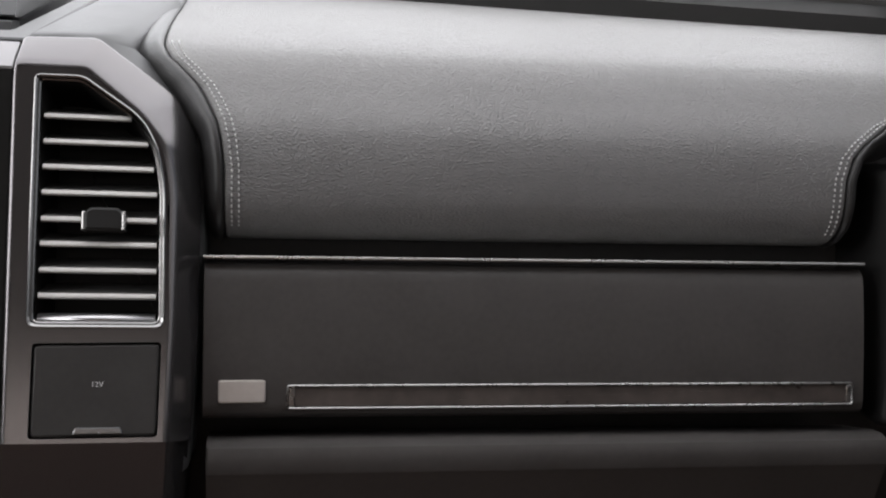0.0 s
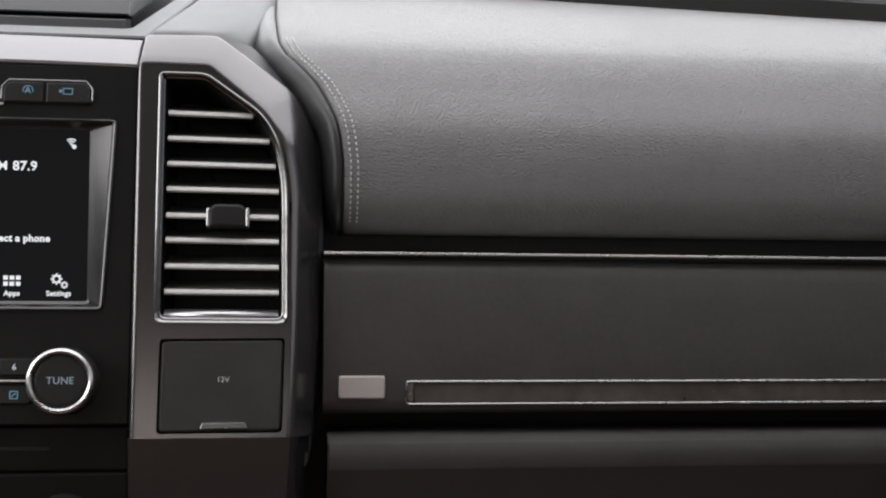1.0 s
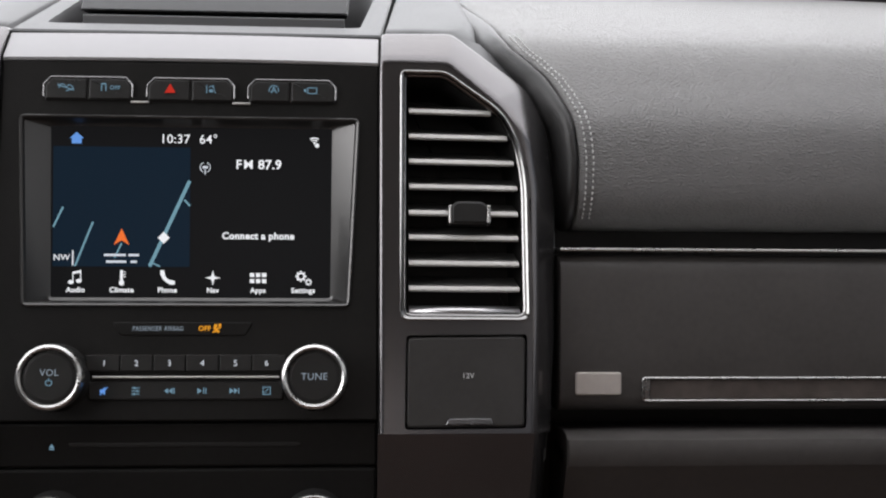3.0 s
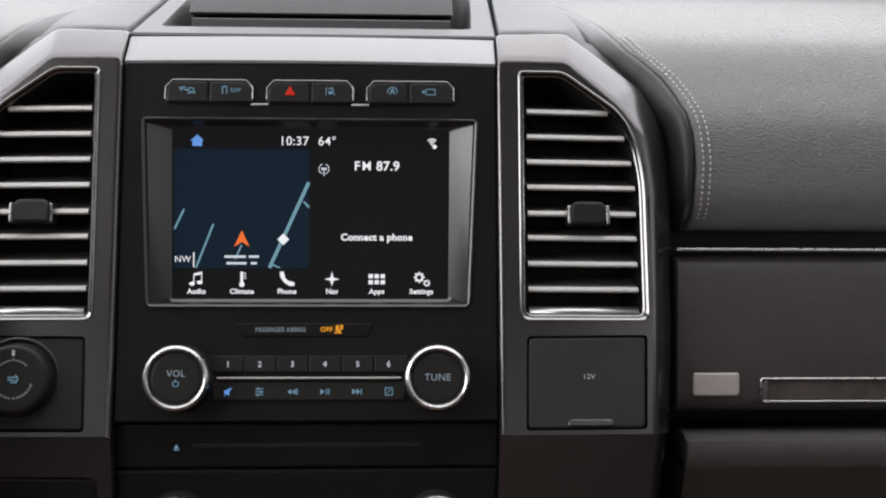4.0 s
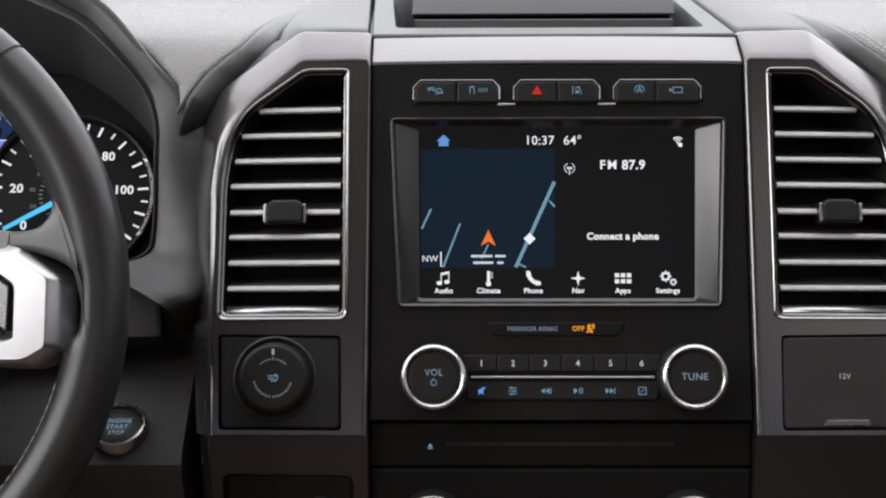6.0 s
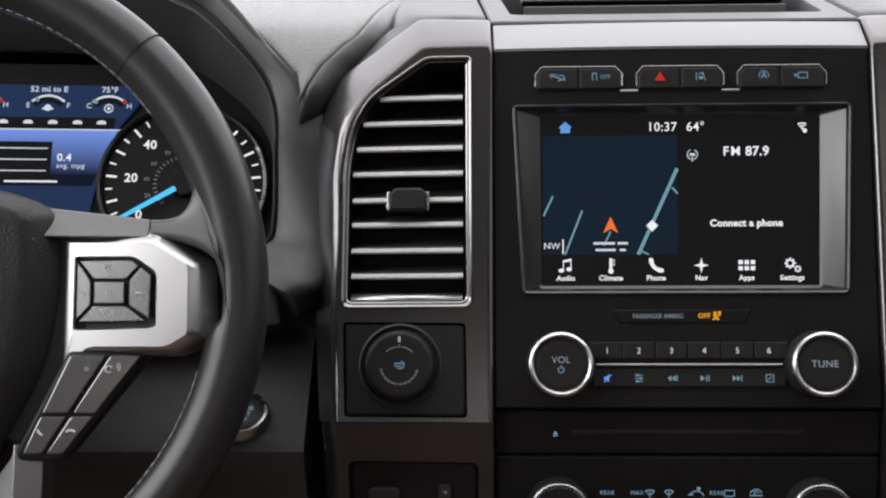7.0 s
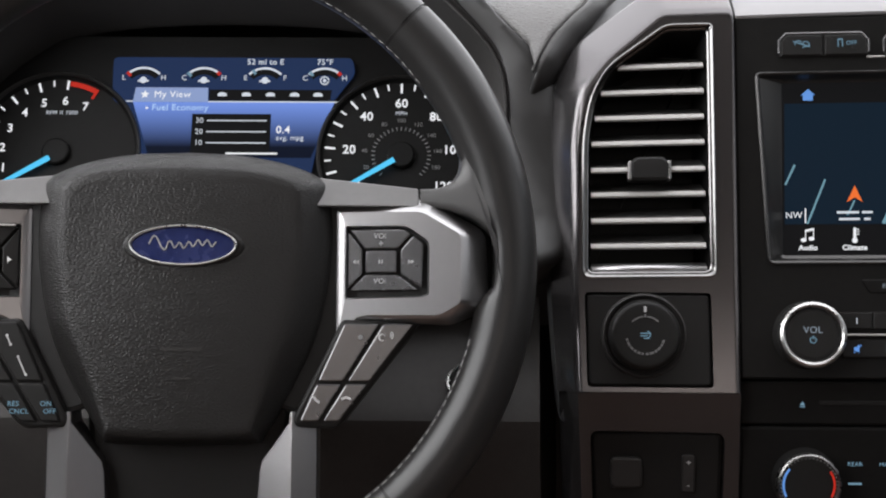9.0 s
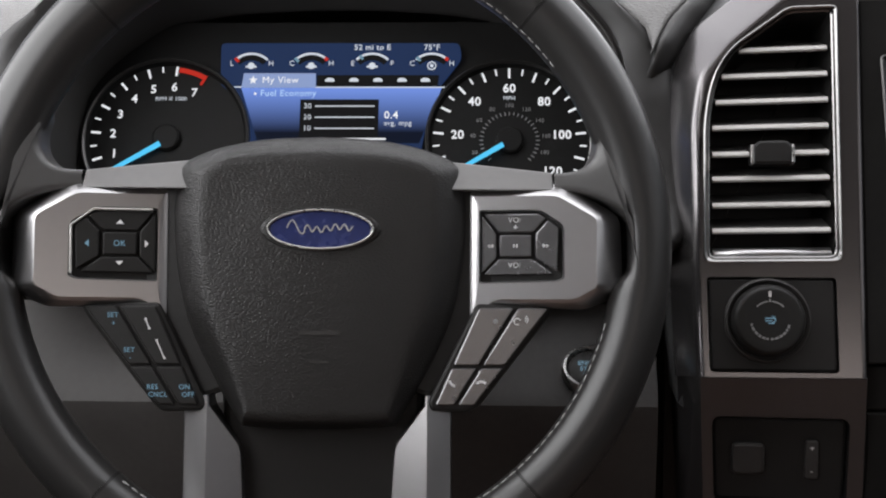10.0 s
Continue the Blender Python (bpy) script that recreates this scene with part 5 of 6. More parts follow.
# reflection on the rim's right side, put in as a bright arc
part("face_gleam", loft([at_n(arc(su, sv, R + 0.0010, 0.0030, -32, 28, 20), 0.0044), at_n(arc(su, sv, R + 0.0004, 0.0016, -28, 24, 20), 0.0052)], False, True), CHROME, sp, "polished inner edge")
part("inner_ticks", shapes([ticks(su, sv, 0.0215, 225 - 9 * i, 0.0026, 0.0007) for i in range(31)], 0.0004), DIMPRINT, sp)
for i, b in enumerate(("20", "40", "60", "80", "100", "120", "140", "160", "180")):
    a = radians(200 - 27.5 * i)
    words(b, 0.0042, su + 0.0265 * math.cos(a), sv + 0.0265 * math.sin(a), 0.0004, DIMPRINT, sp)
tu, tv = -0.1163, 0.0077
ta = dial(tu, tv, R, "tachometer")
part("ticks", shapes([ticks(tu, tv, 0.0550, 220.5 - 11.3 * i, 0.0070 if i % 2 == 0 else 0.0045, 0.0016 if i % 2 == 0 else 0.0011) for i in range(13)], 0.0004), L_WHITE, ta)
part("red_zone", shapes([arc(tu, tv, 0.0545, 0.0036, 60, 83), ticks(tu, tv, 0.0545, 61, 0.0080, 0.0018)], 0.0004), L_RED, ta)
for i in range(1, 8):
    a = radians(220.5 - 22.6 * i)
    words(str(i), 0.0088, tu + 0.0390 * math.cos(a), tv + 0.0390 * math.sin(a), 0.0004, L_WHITE, ta, bold=0.00016)
words("RPM X 1000", 0.0042, tu + 0.0015, tv + 0.0300, 0.0004, L_SOFT, ta)
for cu, cv, a, own in ((su - 0.0065, sv - 0.0055, 211, sp), (tu - 0.005, tv - 0.0065, 211, ta)):
    part("needle", slab([(cu + p * math.cos(radians(a)) - w * math.sin(radians(a)), cv + p * math.sin(radians(a)) + w * math.cos(radians(a))) for p, w in ((-0.002, 0.0018), (-0.002, -0.0018), (0.042, -0.0011), (0.042, 0.0011))], 0.004, 0.0060, 0.0004), L_NEEDLE, own, "glowing blue needle")
for cu, cv, own in ((su, sv, sp), (tu, tv, ta)):
    part("hub", loft([at_n(circle(cu, cv, q, 24), n) for q, n in ((0.0100, -0.001), (0.0098, 0.0030), (0.0085, 0.0040))], False, True), DIALFACE, own)

# hood: arched rim, funnel to the dials, roof running forward
hood = thing("instrument_hood", CLUSTER, "black arched hood over the instruments with grey rim", "instrument hood")
# stations from the foot of the right side over the top; outer edge, inner edge of the band, foot of the funnel
outer = [(0.2180, -0.0980), (0.2430, -0.0830), (0.2510, -0.0450), (0.2490, 0.0), (0.2380, 0.0300), (0.2185, 0.0545), (0.2018, 0.0700), (0.1684, 0.1105), (0.1460, 0.1240), (0.0980, 0.1460), (0.0500, 0.1570), (CC, 0.1600)]
inner = [(0.1700, -0.0650), (0.1990, -0.0560), (0.2047, -0.0400), (0.2047, 0.0), (0.2040, 0.0270), (0.1990, 0.0470), (0.1885, 0.0650), (0.1590, 0.0985), (0.1380, 0.1130), (0.0940, 0.1350), (0.0480, 0.1450), (CC, 0.1480)]
deep = [(0.1650, -0.0620), (0.1890, -0.0530), (0.1945, -0.0370), (0.1948, 0.0), (0.1938, 0.0260), (0.1880, 0.0470), (0.1720, 0.0680), (0.1450, 0.0900), (0.1280, 0.0985), (0.0880, 0.1060), (0.0450, 0.1090), (CC, 0.1100)]


def arch(p, k=6):
    """A half outline mirrored about the cluster's middle and smoothed."""
    return [(q.x, q.y) for q in spline([(*a, 0) for a in p + mirror_u(p[:-1], CC)], k)]


def between(p, q, t):
    return [(a[0] + (b[0] - a[0]) * t, a[1] + (b[1] - a[1]) * t) for a, b in zip(p, q)]


A0, A1, A2 = arch(outer), arch(inner), arch(deep)


def NI(u, v):
    """Height of the lip round the instruments, which falls back towards its foot."""
    return 0.0790 - 0.012 * max(0.0, min(1.0, (0.010 - v) / 0.065))


def NO(u, v):
    """Height of the rim's front edge, which tucks behind the bolster lower down."""
    return 0.0870 + 0.002 * max(0.0, min(1.0, (0.050 - v) / 0.05)) - 0.5 * max(0.0, abs(u - CC) - 0.222 + CC)


def below(d, q=NI):
    return lambda u, v: q(u, v) - d


part("rim", loft([at_n(A0, below(0.030, NO)), at_n(A0, below(0.004, NO)), at_n(between(A0, A1, 0.06), below(0.001, NO)), at_n(between(A0, A1, 0.16), NO), at_n(between(A0, A1, 0.5), lambda u, v: (NO(u, v) + NI(u, v)) / 2 + 0.002), at_n(between(A0, A1, 0.92), below(-0.001)), at_n(A1, NI), at_n(A1, below(0.003))], closed=False), RIMBAND, hood, "dark grey band round the hood's mouth", angle=60)
part("lip", loft([at_n(between(A0, A1, 0.98), below(0.002)), at_n(between(A1, A2, 0.10), below(0.004)), at_n(between(A1, A2, 0.20), below(0.0036)), at_n(between(A1, A2, 0.26), below(0.0012)), at_n(between(A1, A2, 0.36), below(0.0012)), at_n(between(A1, A2, 0.40), below(0.004))], closed=False), SOFT, hood, "slim raised lip inside the hood's mouth", angle=40)
part("funnel", loft([at_n(between(A1, A2, 0.38), below(0.0035)), at_n(between(A1, A2, 0.7), 0.034), at_n(A2, 0.0), at_n(A2, -0.006)], closed=False), HOODM, hood, angle=40)
part("roof", loft([at_n(A0, lambda u, v: NO(u, v) - 0.012), at_n(between(A0, A1, -0.02), lambda u, v: NO(u, v) - 0.03), at_n(between(A0, A1, 0.1), -0.02), at_n([(CC + (u - CC) * 0.95, v - 0.02) for u, v in A0], -0.16)], closed=False), SOFT, hood, angle=60)
part("sill", slab(rounded([(CC - 0.200, -0.105), (CC + 0.200, -0.105), (CC + 0.192, -0.060), (CC - 0.192, -0.060)], 0.006), -0.02, lambda u, v: 0.040 - (v + 0.105) * 0.6, 0.004), HOODM, hood)

# ---- column side, knee panel and start button ----
knee = thing("knee_panel", Matrix.Identity(4), "dark grey lower dash panel behind the steering wheel", "dash panel")
kp = [(0.84, 0.690), (0.800, 0.658), (0.786, 0.646), (0.738, 0.606), (0.733, 0.598), (0.733, 0.588), (0.760, 0.48), (0.80, 0.30), (0.85, 0.30)]
part("panel", loft([[(x, y, z) for y, z in kp] for x in (XL, -0.556)], True, True), KNEEM, knee, angle=30)
part("upper_filler", loft([[(x, y, z) for y, z in ((0.84, 0.64), (0.806, 0.640), (0.800, 0.690), (0.806, 0.702), (0.84, 0.704))] for x in (XL, -0.545)], True, True), HOODM, knee)
col = thing("steering_column", WHEEL, "black steering column shroud behind the wheel", "steering column")
part("shroud", loft([at_n(rounded(box2(-w, -h - 0.02, w, h - 0.02), 0.02), n) for w, h, n in ((0.030, 0.030, -0.05), (0.052, 0.048, -0.065), (0.058, 0.055, -0.12), (0.060, 0.060, -0.24))], True, True), HOODM, col)
SB_M = frame_m((-0.5985, 0.7480, 0.6165), 56)
start = thing("start_button", SB_M, "round black start button in a chrome ring", "start button")
part("ring", loft([at_n(circle(0, 0, r, 48, r * 0.93), n) for r, n in ((0.0190, -0.006), (0.0188, 0.004), (0.0178, 0.0060), (0.0164, 0.0064), (0.0154, 0.0050), (0.0152, 0.0))]), DULLCHROME, start, "dulled chrome ring")
cap = part("cap", loft([at_n(circle(0, 0, r, 48, r * 0.93), n) for r, n in ((0.0152, 0.0), (0.0150, 0.0035), (0.0136, 0.0045), (0.006, 0.0048))], False, True), BLACK, start)
words("ENGINE", 0.0046, 0.0, 0.0030, 0.0049, L_CYAN, cap)
words("START", 0.0046, 0.0, -0.0016, 0.0049, L_CYAN, cap)
words("STOP", 0.0040, 0.0, -0.0060, 0.0049, L_CYAN, cap)

# ---- steering wheel ----
wheel = thing("steering_wheel", WHEEL, "dark leather steering wheel with silver spokes and thumb buttons", "steering wheel")
RC, RU, RV = 0.1744, -0.0030, -0.0080


def rim_r(a):
    """Half width of the rim: a little fuller over the upper half."""
    return 0.0158 + 0.0006 * max(0.0, math.sin(a)) ** 0.7


def rim_arc(a0, a1, k, swell=1.0):
    loops = []
    for i in range(k + 1):
        a = radians(a0 + (a1 - a0) * i / k)
        r = rim_r(a) * swell
        c = Vector((math.cos(a), math.sin(a), 0))
        # the inner side stands back where the spokes meet the rim
        w = max(0.0, min(1.0, (0.028 - abs(RC * math.sin(a) - 0.0040)) / 0.011))
        row = []
        for j in range(20):
            t = 2 * math.pi * j / 20
            rad = max(RC + (r - 0.0155) + r * 1.02 * math.cos(t), RC - 0.0155 + 0.0085 * w)
            row.append(tuple(c * rad + Vector((RU, RV, -0.012 + r * 0.92 * math.sin(t)))))
        loops.append(row)
    return loft(loops, True, True)


SEG = ((47.5, 132.5), (133.1, 229.2), (229.8, 311.7), (312.3, 406.9))
for a0, a1 in SEG:
    part("rim", rim_arc(a0, a1, 48), RIM_LEATHER, wheel, angle=60)
for a in (47.2, 132.8, 229.5, 312.0):
    part("seam", rim_arc(a - 0.35, a + 0.35, 2, 0.97), BLACK, wheel)
for a0, a1 in ((38, 108), (232, 346)):
    line = []
    for i in range(181):
        a = radians(a0 + (a1 - a0) * i / 180)
        r = rim_r(a)
        line.append(Vector((math.cos(a), math.sin(a), 0)) * (RC + (r - 0.0155) - r * 0.96) + Vector((RU, RV, -0.012 + r * 0.30)))
    part("stitching", stitches(line, 0.0058, 0.0044, 0.00048), RIM_THREAD, wheel, "pale stitching on the inner rim")
HUB = [(0.0, 0.0515), (0.030, 0.0500), (0.0555, 0.0450), (0.0725, 0.0375), (0.0775, 0.0285), (0.0790, 0.0020), (0.0762, -0.0250), (0.0700, -0.0505), (0.0570, -0.0780), (0.0430, -0.1010), (0.0370, -0.1050), (0.0, -0.1062)]
FACE_H = [(0.0, 0.0400), (0.030, 0.0390), (0.0500, 0.0360), (0.0590, 0.0310), (0.0612, 0.0240), (0.0620, 0.0020), (0.0602, -0.0210), (0.0560, -0.0435), (0.0475, -0.0650), (0.0385, -0.0930), (0.0340, -0.0985), (0.0, -0.1000)]


def hub_line(p):
    """A half outline closed over the middle and smoothed."""
    q = p + mirror_u(p[1:-1])
    return [(a.x - 0.0015, a.y) for a in spline([(*b, 0) for b in q + q[:1]], 5)][:-1]


hub_s, face_s = hub_line(HUB), hub_line(FACE_H)
mixed_to = lambda t: [(a[0] + (b[0] - a[0]) * t, a[1] + (b[1] - a[1]) * t) for a, b in zip(hub_s, face_s)]
shrunk = lambda k: [(u * k, -0.028 + (v + 0.028) * k) for u, v in face_s]
crown = lambda u, v: -0.0024 + 0.0026 * max(0.0, 1 - (u / 0.061) ** 2 - ((v + 0.030) / 0.072) ** 2)
loops = [at_n(hub_s, -0.050), at_n(hub_s, -0.0185), at_n(mixed_to(0.06), -0.0162), at_n(mixed_to(0.20), -0.0128), at_n(mixed_to(0.5), -0.0078), at_n(mixed_to(0.85), -0.0034), at_n(face_s, -0.0025)]
loops += [at_n(shrunk(k), crown) for k in (0.94, 0.87, 0.75, 0.6, 0.45, 0.3, 0.15, 0.04)]
part("hub", loft(loops, True, True), HUB_LEATHER, wheel, "grained leather airbag cover", angle=70)
ov = lambda k: circle(0, 0.0, 0.0272 * k, 56, 0.0104 * k)
part("emblem", slab(ov(1.0), -0.004, 0.0012, 0.0014), BLUE, wheel, "blue oval emblem in a silver ring")
part("emblem_ring", ring(ov(1.035), offset(ov(1.035), -0.0011), -0.004, 0.0024, 0.0004), CHROME, wheel)
wave = [(-0.0175 + 0.0006 * i, 0.0006 + (0.0036 if i < 16 else 0.0016) * math.sin(i * (0.36 if i < 16 else 0.78)) + 0.0008 * math.sin(i * 0.17)) for i in range(59)]
part("emblem_mark", tube([Vector((u, v, 0.0014)) for u, v in wave], 0.0004, 6, (0, 0, 1)), SLATEDGE, wheel)
part("airbag_print", shapes([rounded(box2(-0.011, -0.0552, 0.011, -0.0532), 0.0008, 2), rounded(box2(-0.005, -0.0700, 0.005, -0.0690), 0.0004, 2)], crown(0, -0.055) + 0.0001), SOFT, wheel)
part("emblem_recess", loft([at_n(ov(1.16), -0.0006), at_n(ov(1.12), 0.0002), at_n(ov(1.05), 0.0003)]), HUB_LEATHER, wheel)

for s in (1, -1):
    before = set(wheel.children)
    mu = (lambda p, s=s: [(s * q[0], *q[1:]) for q in p])
    body = [(0.055, 0.0300), (0.118, 0.0285), (0.140, 0.0285), (0.171, 0.0330), (0.171, -0.036), (0.142, -0.040), (0.128, -0.0410), (0.100, -0.0480), (0.060, -0.0900), (0.045, -0.085)]
    part("spoke", slab(mu(rounded(body, 0.005)), -0.040, lambda u, v: -0.0170 - 0.010 * min(1, max(0, abs(u) - 0.12) / 0.03), 0.003), BLACK, wheel)
    part("spoke_cap", slab(mu(rounded([(0.050, 0.0405), (0.1238, 0.0325), (0.1238, 0.0222), (0.050, 0.0222)], 0.0018)), -0.030, lambda u, v: -0.0085 - 0.60 * (v - 0.0222), 0.0008), LIT_CAP_LEATHER, wheel, "smooth grey leather strip above the spoke")
    low = spline([(0.1245, 0.0224, 0), (0.1280, 0.0222, 0), (0.1420, 0.0195, 0), (0.1560, 0.0135, 0), (0.1655, 0.0030, 0), (0.1670, -0.0120, 0), (0.1700, -0.0340, 0)], 4)
    top = spline([(0.1245, 0.0325, 0), (0.1330, 0.0328, 0), (0.1405, 0.0355, 0), (0.1452, 0.0425, 0), (0.1460, 0.0520, 0), (0.1440, 0.0630, 0), (0.1500, 0.0800, 0)], 4)
    lay = lambda u: -0.0105 + 0.30 * (u - 0.1245)
    rows = []
    for t, drop in ((0, 0.020), (0, 0.0030), (0.03, 0.0008), (0.10, 0), (0.3, 0), (0.5, 0), (0.7, 0), (0.82, 0.0003), (0.92, 0.0014), (0.98, 0.0042), (1, 0.0080), (1, 0.020)):
        rows.append(mu([(p.x + (q.x - p.x) * t, p.y + (q.y - p.y) * t, lay(p.x + (q.x - p.x) * t) - drop) for p, q in zip(low, top)]))
    part("web", loft(rows, closed=False), LIT_WEB_LEATHER, wheel, "rim leather drawn down to the spoke", angle=70)
    # silver C-shaped trim with its dark outer flank
    C = [(0.0800, 0.0205), (0.1255, 0.0205), (0.1470, 0.0075), (0.1470, -0.0300), (0.1350, -0.0372), (0.0935, -0.0372), (0.0800, -0.0460)]
    Wn = [(0.0850, 0.0112), (0.1165, 0.0112), (0.1285, 0.0030), (0.1285, -0.0245), (0.1250, -0.0258), (0.0880, -0.0268), (0.0850, -0.0268)]
    co, wi = rounded(C, [0.001, 0.004, 0.004, 0.003, 0.004, 0.004, 0.002]), rounded(Wn, [0.001, 0.003, 0.003, 0.001, 0.001, 0.001, 0.001])
    cn = lambda u, v: -0.0076 + 0.22 * (abs(u) - 0.115)
    Cb = [(0.0800, 0.0268), (0.1290, 0.0266), (0.1600, 0.0090), (0.1620, -0.0330), (0.1410, -0.0415), (0.0935, -0.0392), (0.0800, -0.0478)]
    cb_ = rounded(Cb, [0.001, 0.005, 0.006, 0.005, 0.004, 0.004, 0.002])
    drop = [d for d in (0.006, 0.007, 0.013, 0.015, 0.008, 0.003, 0.003) for _ in range(5)]
    bevel = lambda d: [(p[0], p[1], cn(*p) - q - d) for p, q in zip(cb_, drop)]
    part("spoke_trim", loft([mu(l) for l in (bevel(0.02), bevel(0.0015), [(p[0] + (q[0] - p[0]) * 0.08, p[1] + (q[1] - p[1]) * 0.08, r[2] + 0.0002) for p, q, r in zip(cb_, co, bevel(0))], at_n(offset(co, 0.0006), lambda u, v: cn(u, v) - 0.0010), at_n(offset(co, -0.0012), cn), at_n(offset(wi, 0.0008), cn), at_n(wi, lambda u, v: cn(u, v) - 0.0012), at_n(wi, lambda u, v: cn(u, v) - 0.010))], False, False), SILVER, wheel, "satin silver spoke trim", angle=28)
    part("pad_base", slab(mu(offset(wi, 0.0005)), -0.026, lambda u, v: -0.0150 + 0.22 * (abs(u) - 0.100), 0.0006), BLACK, wheel)
    # five way thumb pad
    I = [(0.0950, -0.0015), (0.1120, -0.0015), (0.1120, -0.0135), (0.0950, -0.0135)]
    quads = [("up_key", [(0.0866, 0.0098), (0.1160, 0.0098), (0.1196, 0.0070), (0.1126, -0.0005), (0.0946, -0.0005)]),
             ("down_key", [(0.0866, -0.0230), (0.1235, -0.0226), (0.1126, -0.0145), (0.0946, -0.0145)]),
             ("inner_key", [(0.0857, 0.0092), (0.0936, -0.0010), (0.0936, -0.0142), (0.0857, -0.0224)]),
             ("outer_key", [(0.1205, 0.0064), (0.1262, 0.0022), (0.1255, -0.0215), (0.1140, -0.0142), (0.1140, -0.0010)])]
    # right keys paler, left keys black: the side light is put into the colour
    side_lit = BUTTON if s > 0 else BLACK
    for nm, q in quads:
        part(nm, slab(mu(rounded(q, 0.0010, 2)), -0.022, lambda u, v: -0.0112 + 0.22 * (abs(u) - 0.100), 0.0008), side_lit, wheel)
    part("centre_key", slab(mu(rounded(I, 0.001, 2)), -0.022, lambda u, v: -0.0106 + 0.22 * (abs(u) - 0.100), 0.0008), side_lit, wheel)
    if s > 0:
        words("VOL", 0.0040, 0.1035, 0.0062, -0.0100, PRINT, wheel)
        part("plus", shapes([bar(0.1023, 0.0025, 0.1047, 0.0025, 0.0005), bar(0.1035, 0.0013, 0.1035, 0.0037, 0.0005)], -0.0100), PRINT, wheel)
        words("VOL", 0.0040, 0.1035, -0.0180, -0.0100, PRINT, wheel)
        part("skip_icon", shapes([[(0.0884, -0.0075), (0.0900, -0.0063), (0.0900, -0.0087)], [(0.0901, -0.0075), (0.0917, -0.0063), (0.0917, -0.0087)]], -0.0128), PRINT, wheel)
        part("skip_icon", shapes([[(0.1213, -0.0075), (0.1197, -0.0063), (0.1197, -0.0087)], [(0.1196, -0.0075), (0.1180, -0.0063), (0.1180, -0.0087)]], -0.0067), PRINT, wheel)
        part("pause_icon", shapes([box2(0.1022, -0.0085, 0.1030, -0.0065), box2(0.1038, -0.0085, 0.1046, -0.0065)], -0.0093), PRINT, wheel)
    else:
        words("OK", 0.0044, -0.1035, -0.0075, -0.0093, L_CYAN, wheel)
        part("arrow_icon", shapes([[(-0.1056, 0.0030), (-0.1014, 0.0030), (-0.1035, 0.0052)]], -0.0100), PRINT, wheel)
        part("arrow_icon", shapes([[(-0.1056, -0.0168), (-0.1014, -0.0168), (-0.1035, -0.0190)]], -0.0100), PRINT, wheel)
        part("arrow_icon", shapes([[(-0.0908, -0.0056), (-0.0908, -0.0094), (-0.0888, -0.0075)]], -0.0128), PRINT, wheel)
        part("arrow_icon", shapes([[(-0.1190, -0.0056), (-0.1190, -0.0094), (-0.1212, -0.0075)]], -0.0067), L_CYAN, wheel)
        part("pad_edge", tube([Vector((-0.1277, -0.0235, -0.0046)), Vector((-0.1280, 0.0020, -0.0046)), Vector((-0.1168, 0.0108, -0.0068)), Vector((-0.0870, 0.0108, -0.0128))], 0.0007, 8), SLATEDGE, wheel, "pale edge round the thumb pad")
    # lower button pod: four slanted keys
    pod = [(0.0828, -0.0385), (0.1255, -0.0385), (0.1215, -0.0460), (0.0845, -0.0935), (0.0790, -0.0968), (0.0585, -0.0960), (0.0568, -0.0915)]
    part("key_pod", slab(mu(rounded(pod, 0.003)), -0.030, -0.0125, 0.002), BLACK, wheel)
    sl = lambda t: (0.0836 + (0.0590 - 0.0836) * t, 0.1230 + (0.0812 - 0.1230) * t)
    for ta_, tb_ in ((0.02, 0.585), (0.605, 0.97)):
        va, vb = -0.0395 - 0.055 * ta_, -0.0395 - 0.055 * tb_
        (la, ra), (lb, rb) = sl(ta_), sl(tb_)
        ma, mb_ = la + (ra - la) * 0.53, lb + (rb - lb) * 0.53
        for q in ([(la + 0.0010, va), (ma - 0.0008, va), (mb_ - 0.0008, vb), (lb + 0.0010, vb)], [(ma + 0.0012, va), (ra - 0.0006, va), (rb - 0.0006, vb), (mb_ + 0.0012, vb)]):
            part("thumb_key", slab(mu(rounded(q, 0.0014, 2)), -0.016, -0.0102, 0.001), side_lit, wheel)
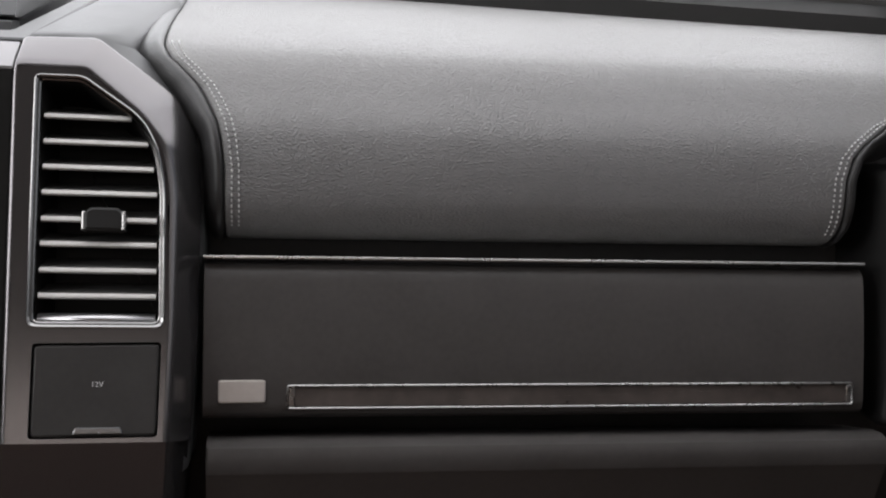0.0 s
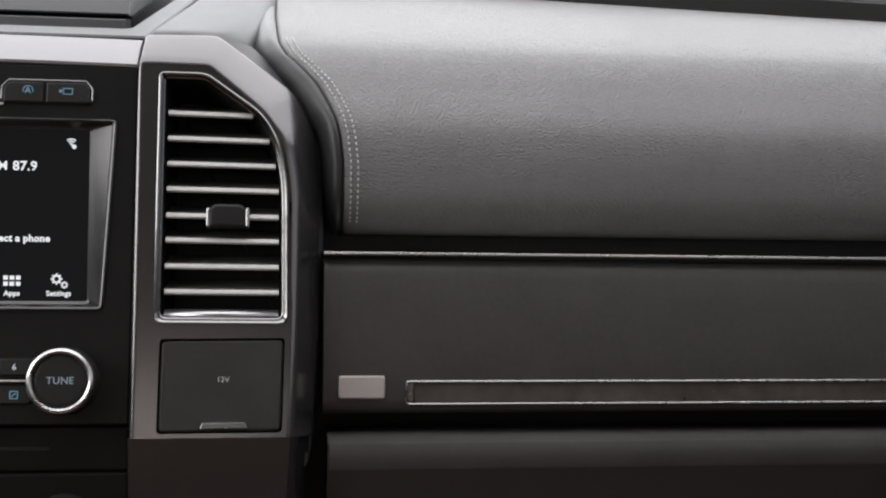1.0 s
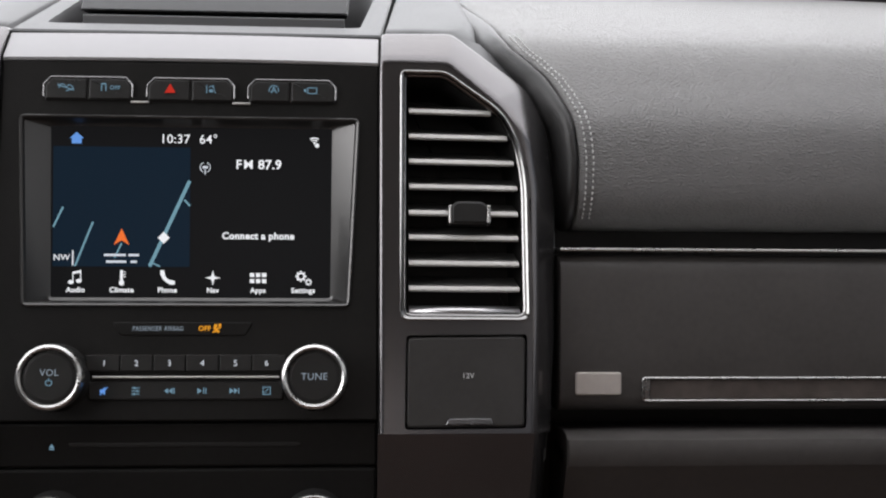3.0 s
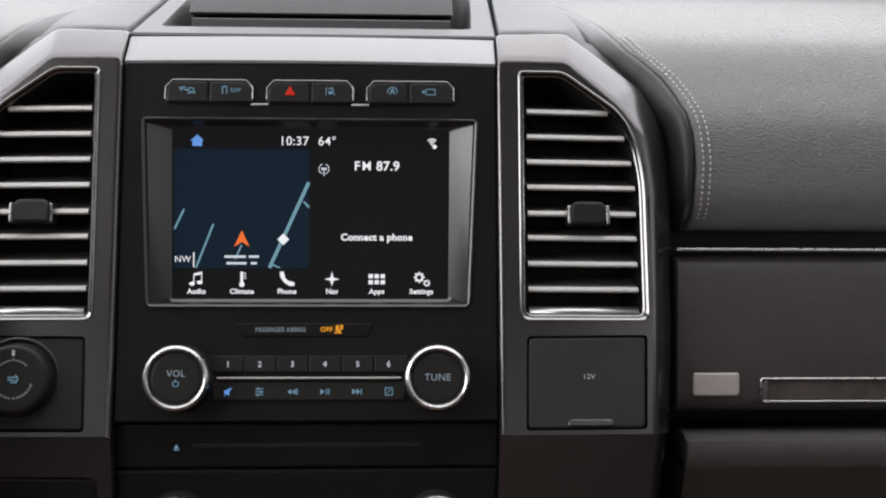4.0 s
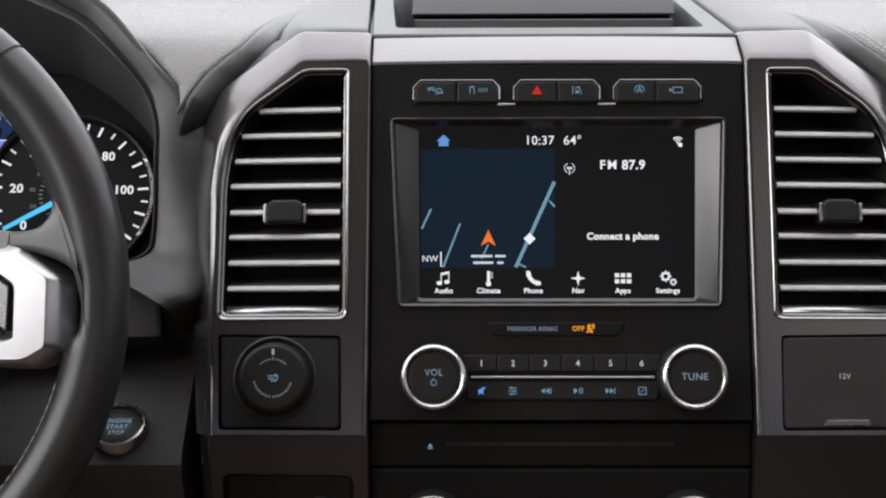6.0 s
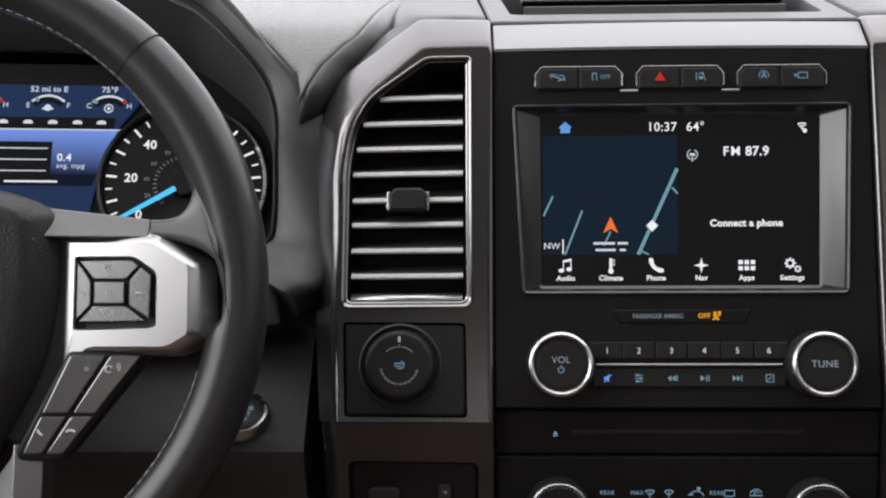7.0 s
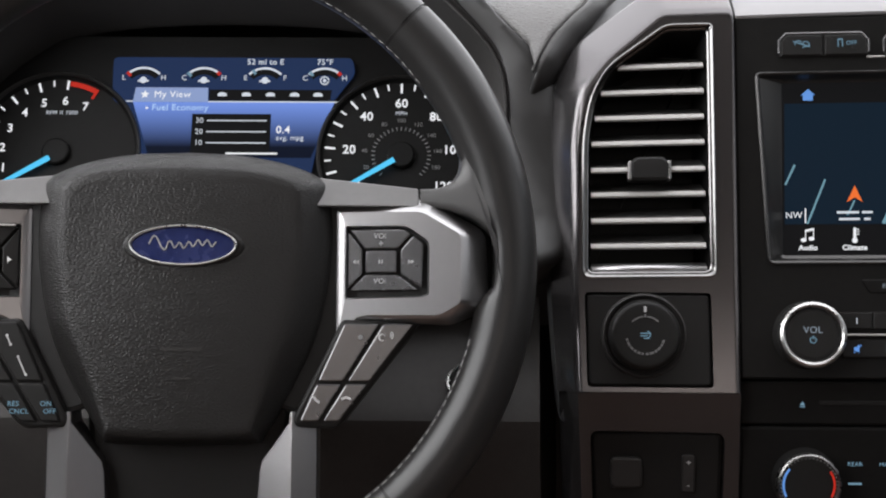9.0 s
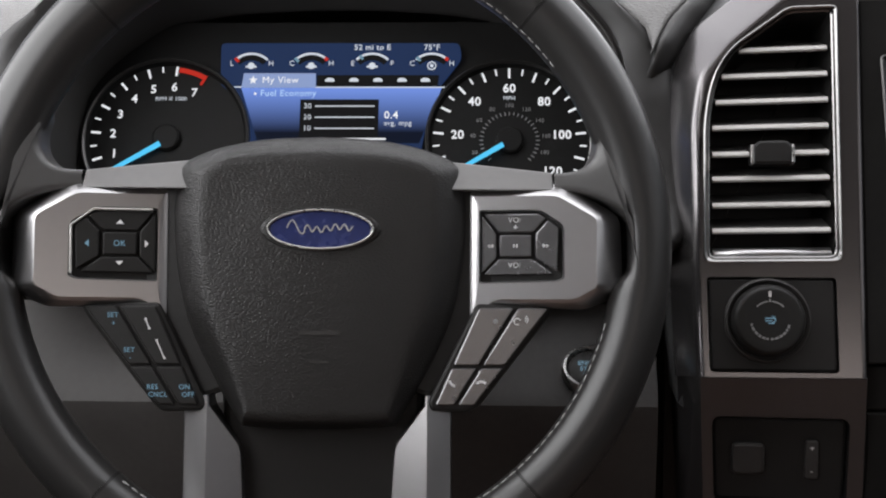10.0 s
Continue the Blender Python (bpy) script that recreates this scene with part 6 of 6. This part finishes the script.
    if s < 0:
        for b, u, v in (("SET", -0.1065, -0.0455), ("+", -0.1060, -0.0500), ("SET", -0.0975, -0.0640), ("-", -0.0970, -0.0680), ("RES", -0.0850, -0.0835), ("CNCL", -0.0820, -0.0875), ("ON", -0.0680, -0.0835), ("OFF", -0.0660, -0.0875)):
            words(b, 0.0037, u, v, -0.0100, L_CYAN, wheel)
        part("gap_icon", shapes([bar(-0.0890, -0.0480, -0.0872, -0.0520, 0.0006), circle(-0.0890, -0.0476, 0.0007, 8), circle(-0.0870, -0.0524, 0.0007, 8)], -0.0100), PRINT, wheel)
        part("gap_icon", shapes([bar(-0.0830, -0.0590, -0.0790, -0.0680, 0.0006), circle(-0.0830, -0.0588, 0.0007, 8), circle(-0.0788, -0.0682, 0.0007, 8)], -0.0100), PRINT, wheel)
    else:
        part("voice_icon", shapes([arc(0.1045, -0.0480, 0.0020, 0.0006, 20, 300), arc(0.1080, -0.0470, 0.0026, 0.0005, -50, 60), arc(0.1080, -0.0470, 0.0015, 0.0005, -50, 60)], -0.0100), PRINT, wheel)
        part("phone_icon", shapes([arc(0.0720, -0.0790, 0.0040, 0.0012, 190, 260)], -0.0100), PRINT, wheel)
        part("phone_icon", shapes([arc(0.0855, -0.0830, 0.0036, 0.0012, 40, 140)], -0.0100), PRINT, wheel)
        part("mute_icon", shapes([circle(0.0930, -0.0480, 0.0014, 8)], -0.0100), DIMPRINT, wheel)
    # lower silver spoke
    rows = []
    for v, ui in ((-0.0880, 0.0556), (-0.0940, 0.0548), (-0.1146, 0.0402), (-0.1200, 0.0391), (-0.1420, 0.0378), (-0.1650, 0.0370)):
        n0, d = -0.0128 - 0.03 * (v + 0.095), (0.0566 - ui) * 0.41
        rows.append(mu([(ui, v, n0 - d - 0.02), (ui, v, n0 - d - 0.0010), (ui + 0.0004, v, n0 - d), (0.0558, v, n0 - 0.0003), (0.0567, v, n0), (0.0576, v, n0 - 0.0004), (0.0694, v, n0 - 0.0072), (0.0700, v, n0 - 0.0084), (0.0700, v, n0 - 0.03)]))
    part("lower_spoke", loft(rows, True, True, closed=False), SILVER, wheel, "satin silver lower spoke", angle=20)
    if s < 0:
        for ob in set(wheel.children) - before:
            ob.matrix_basis = Matrix.Translation((-0.0040, 0, 0)) @ ob.matrix_basis
part("lower_hub", slab(rounded([(-0.056, -0.080), (0.056, -0.080), (0.050, -0.165), (-0.050, -0.165)], 0.006), -0.045, -0.028, 0.004), BLACK, wheel)
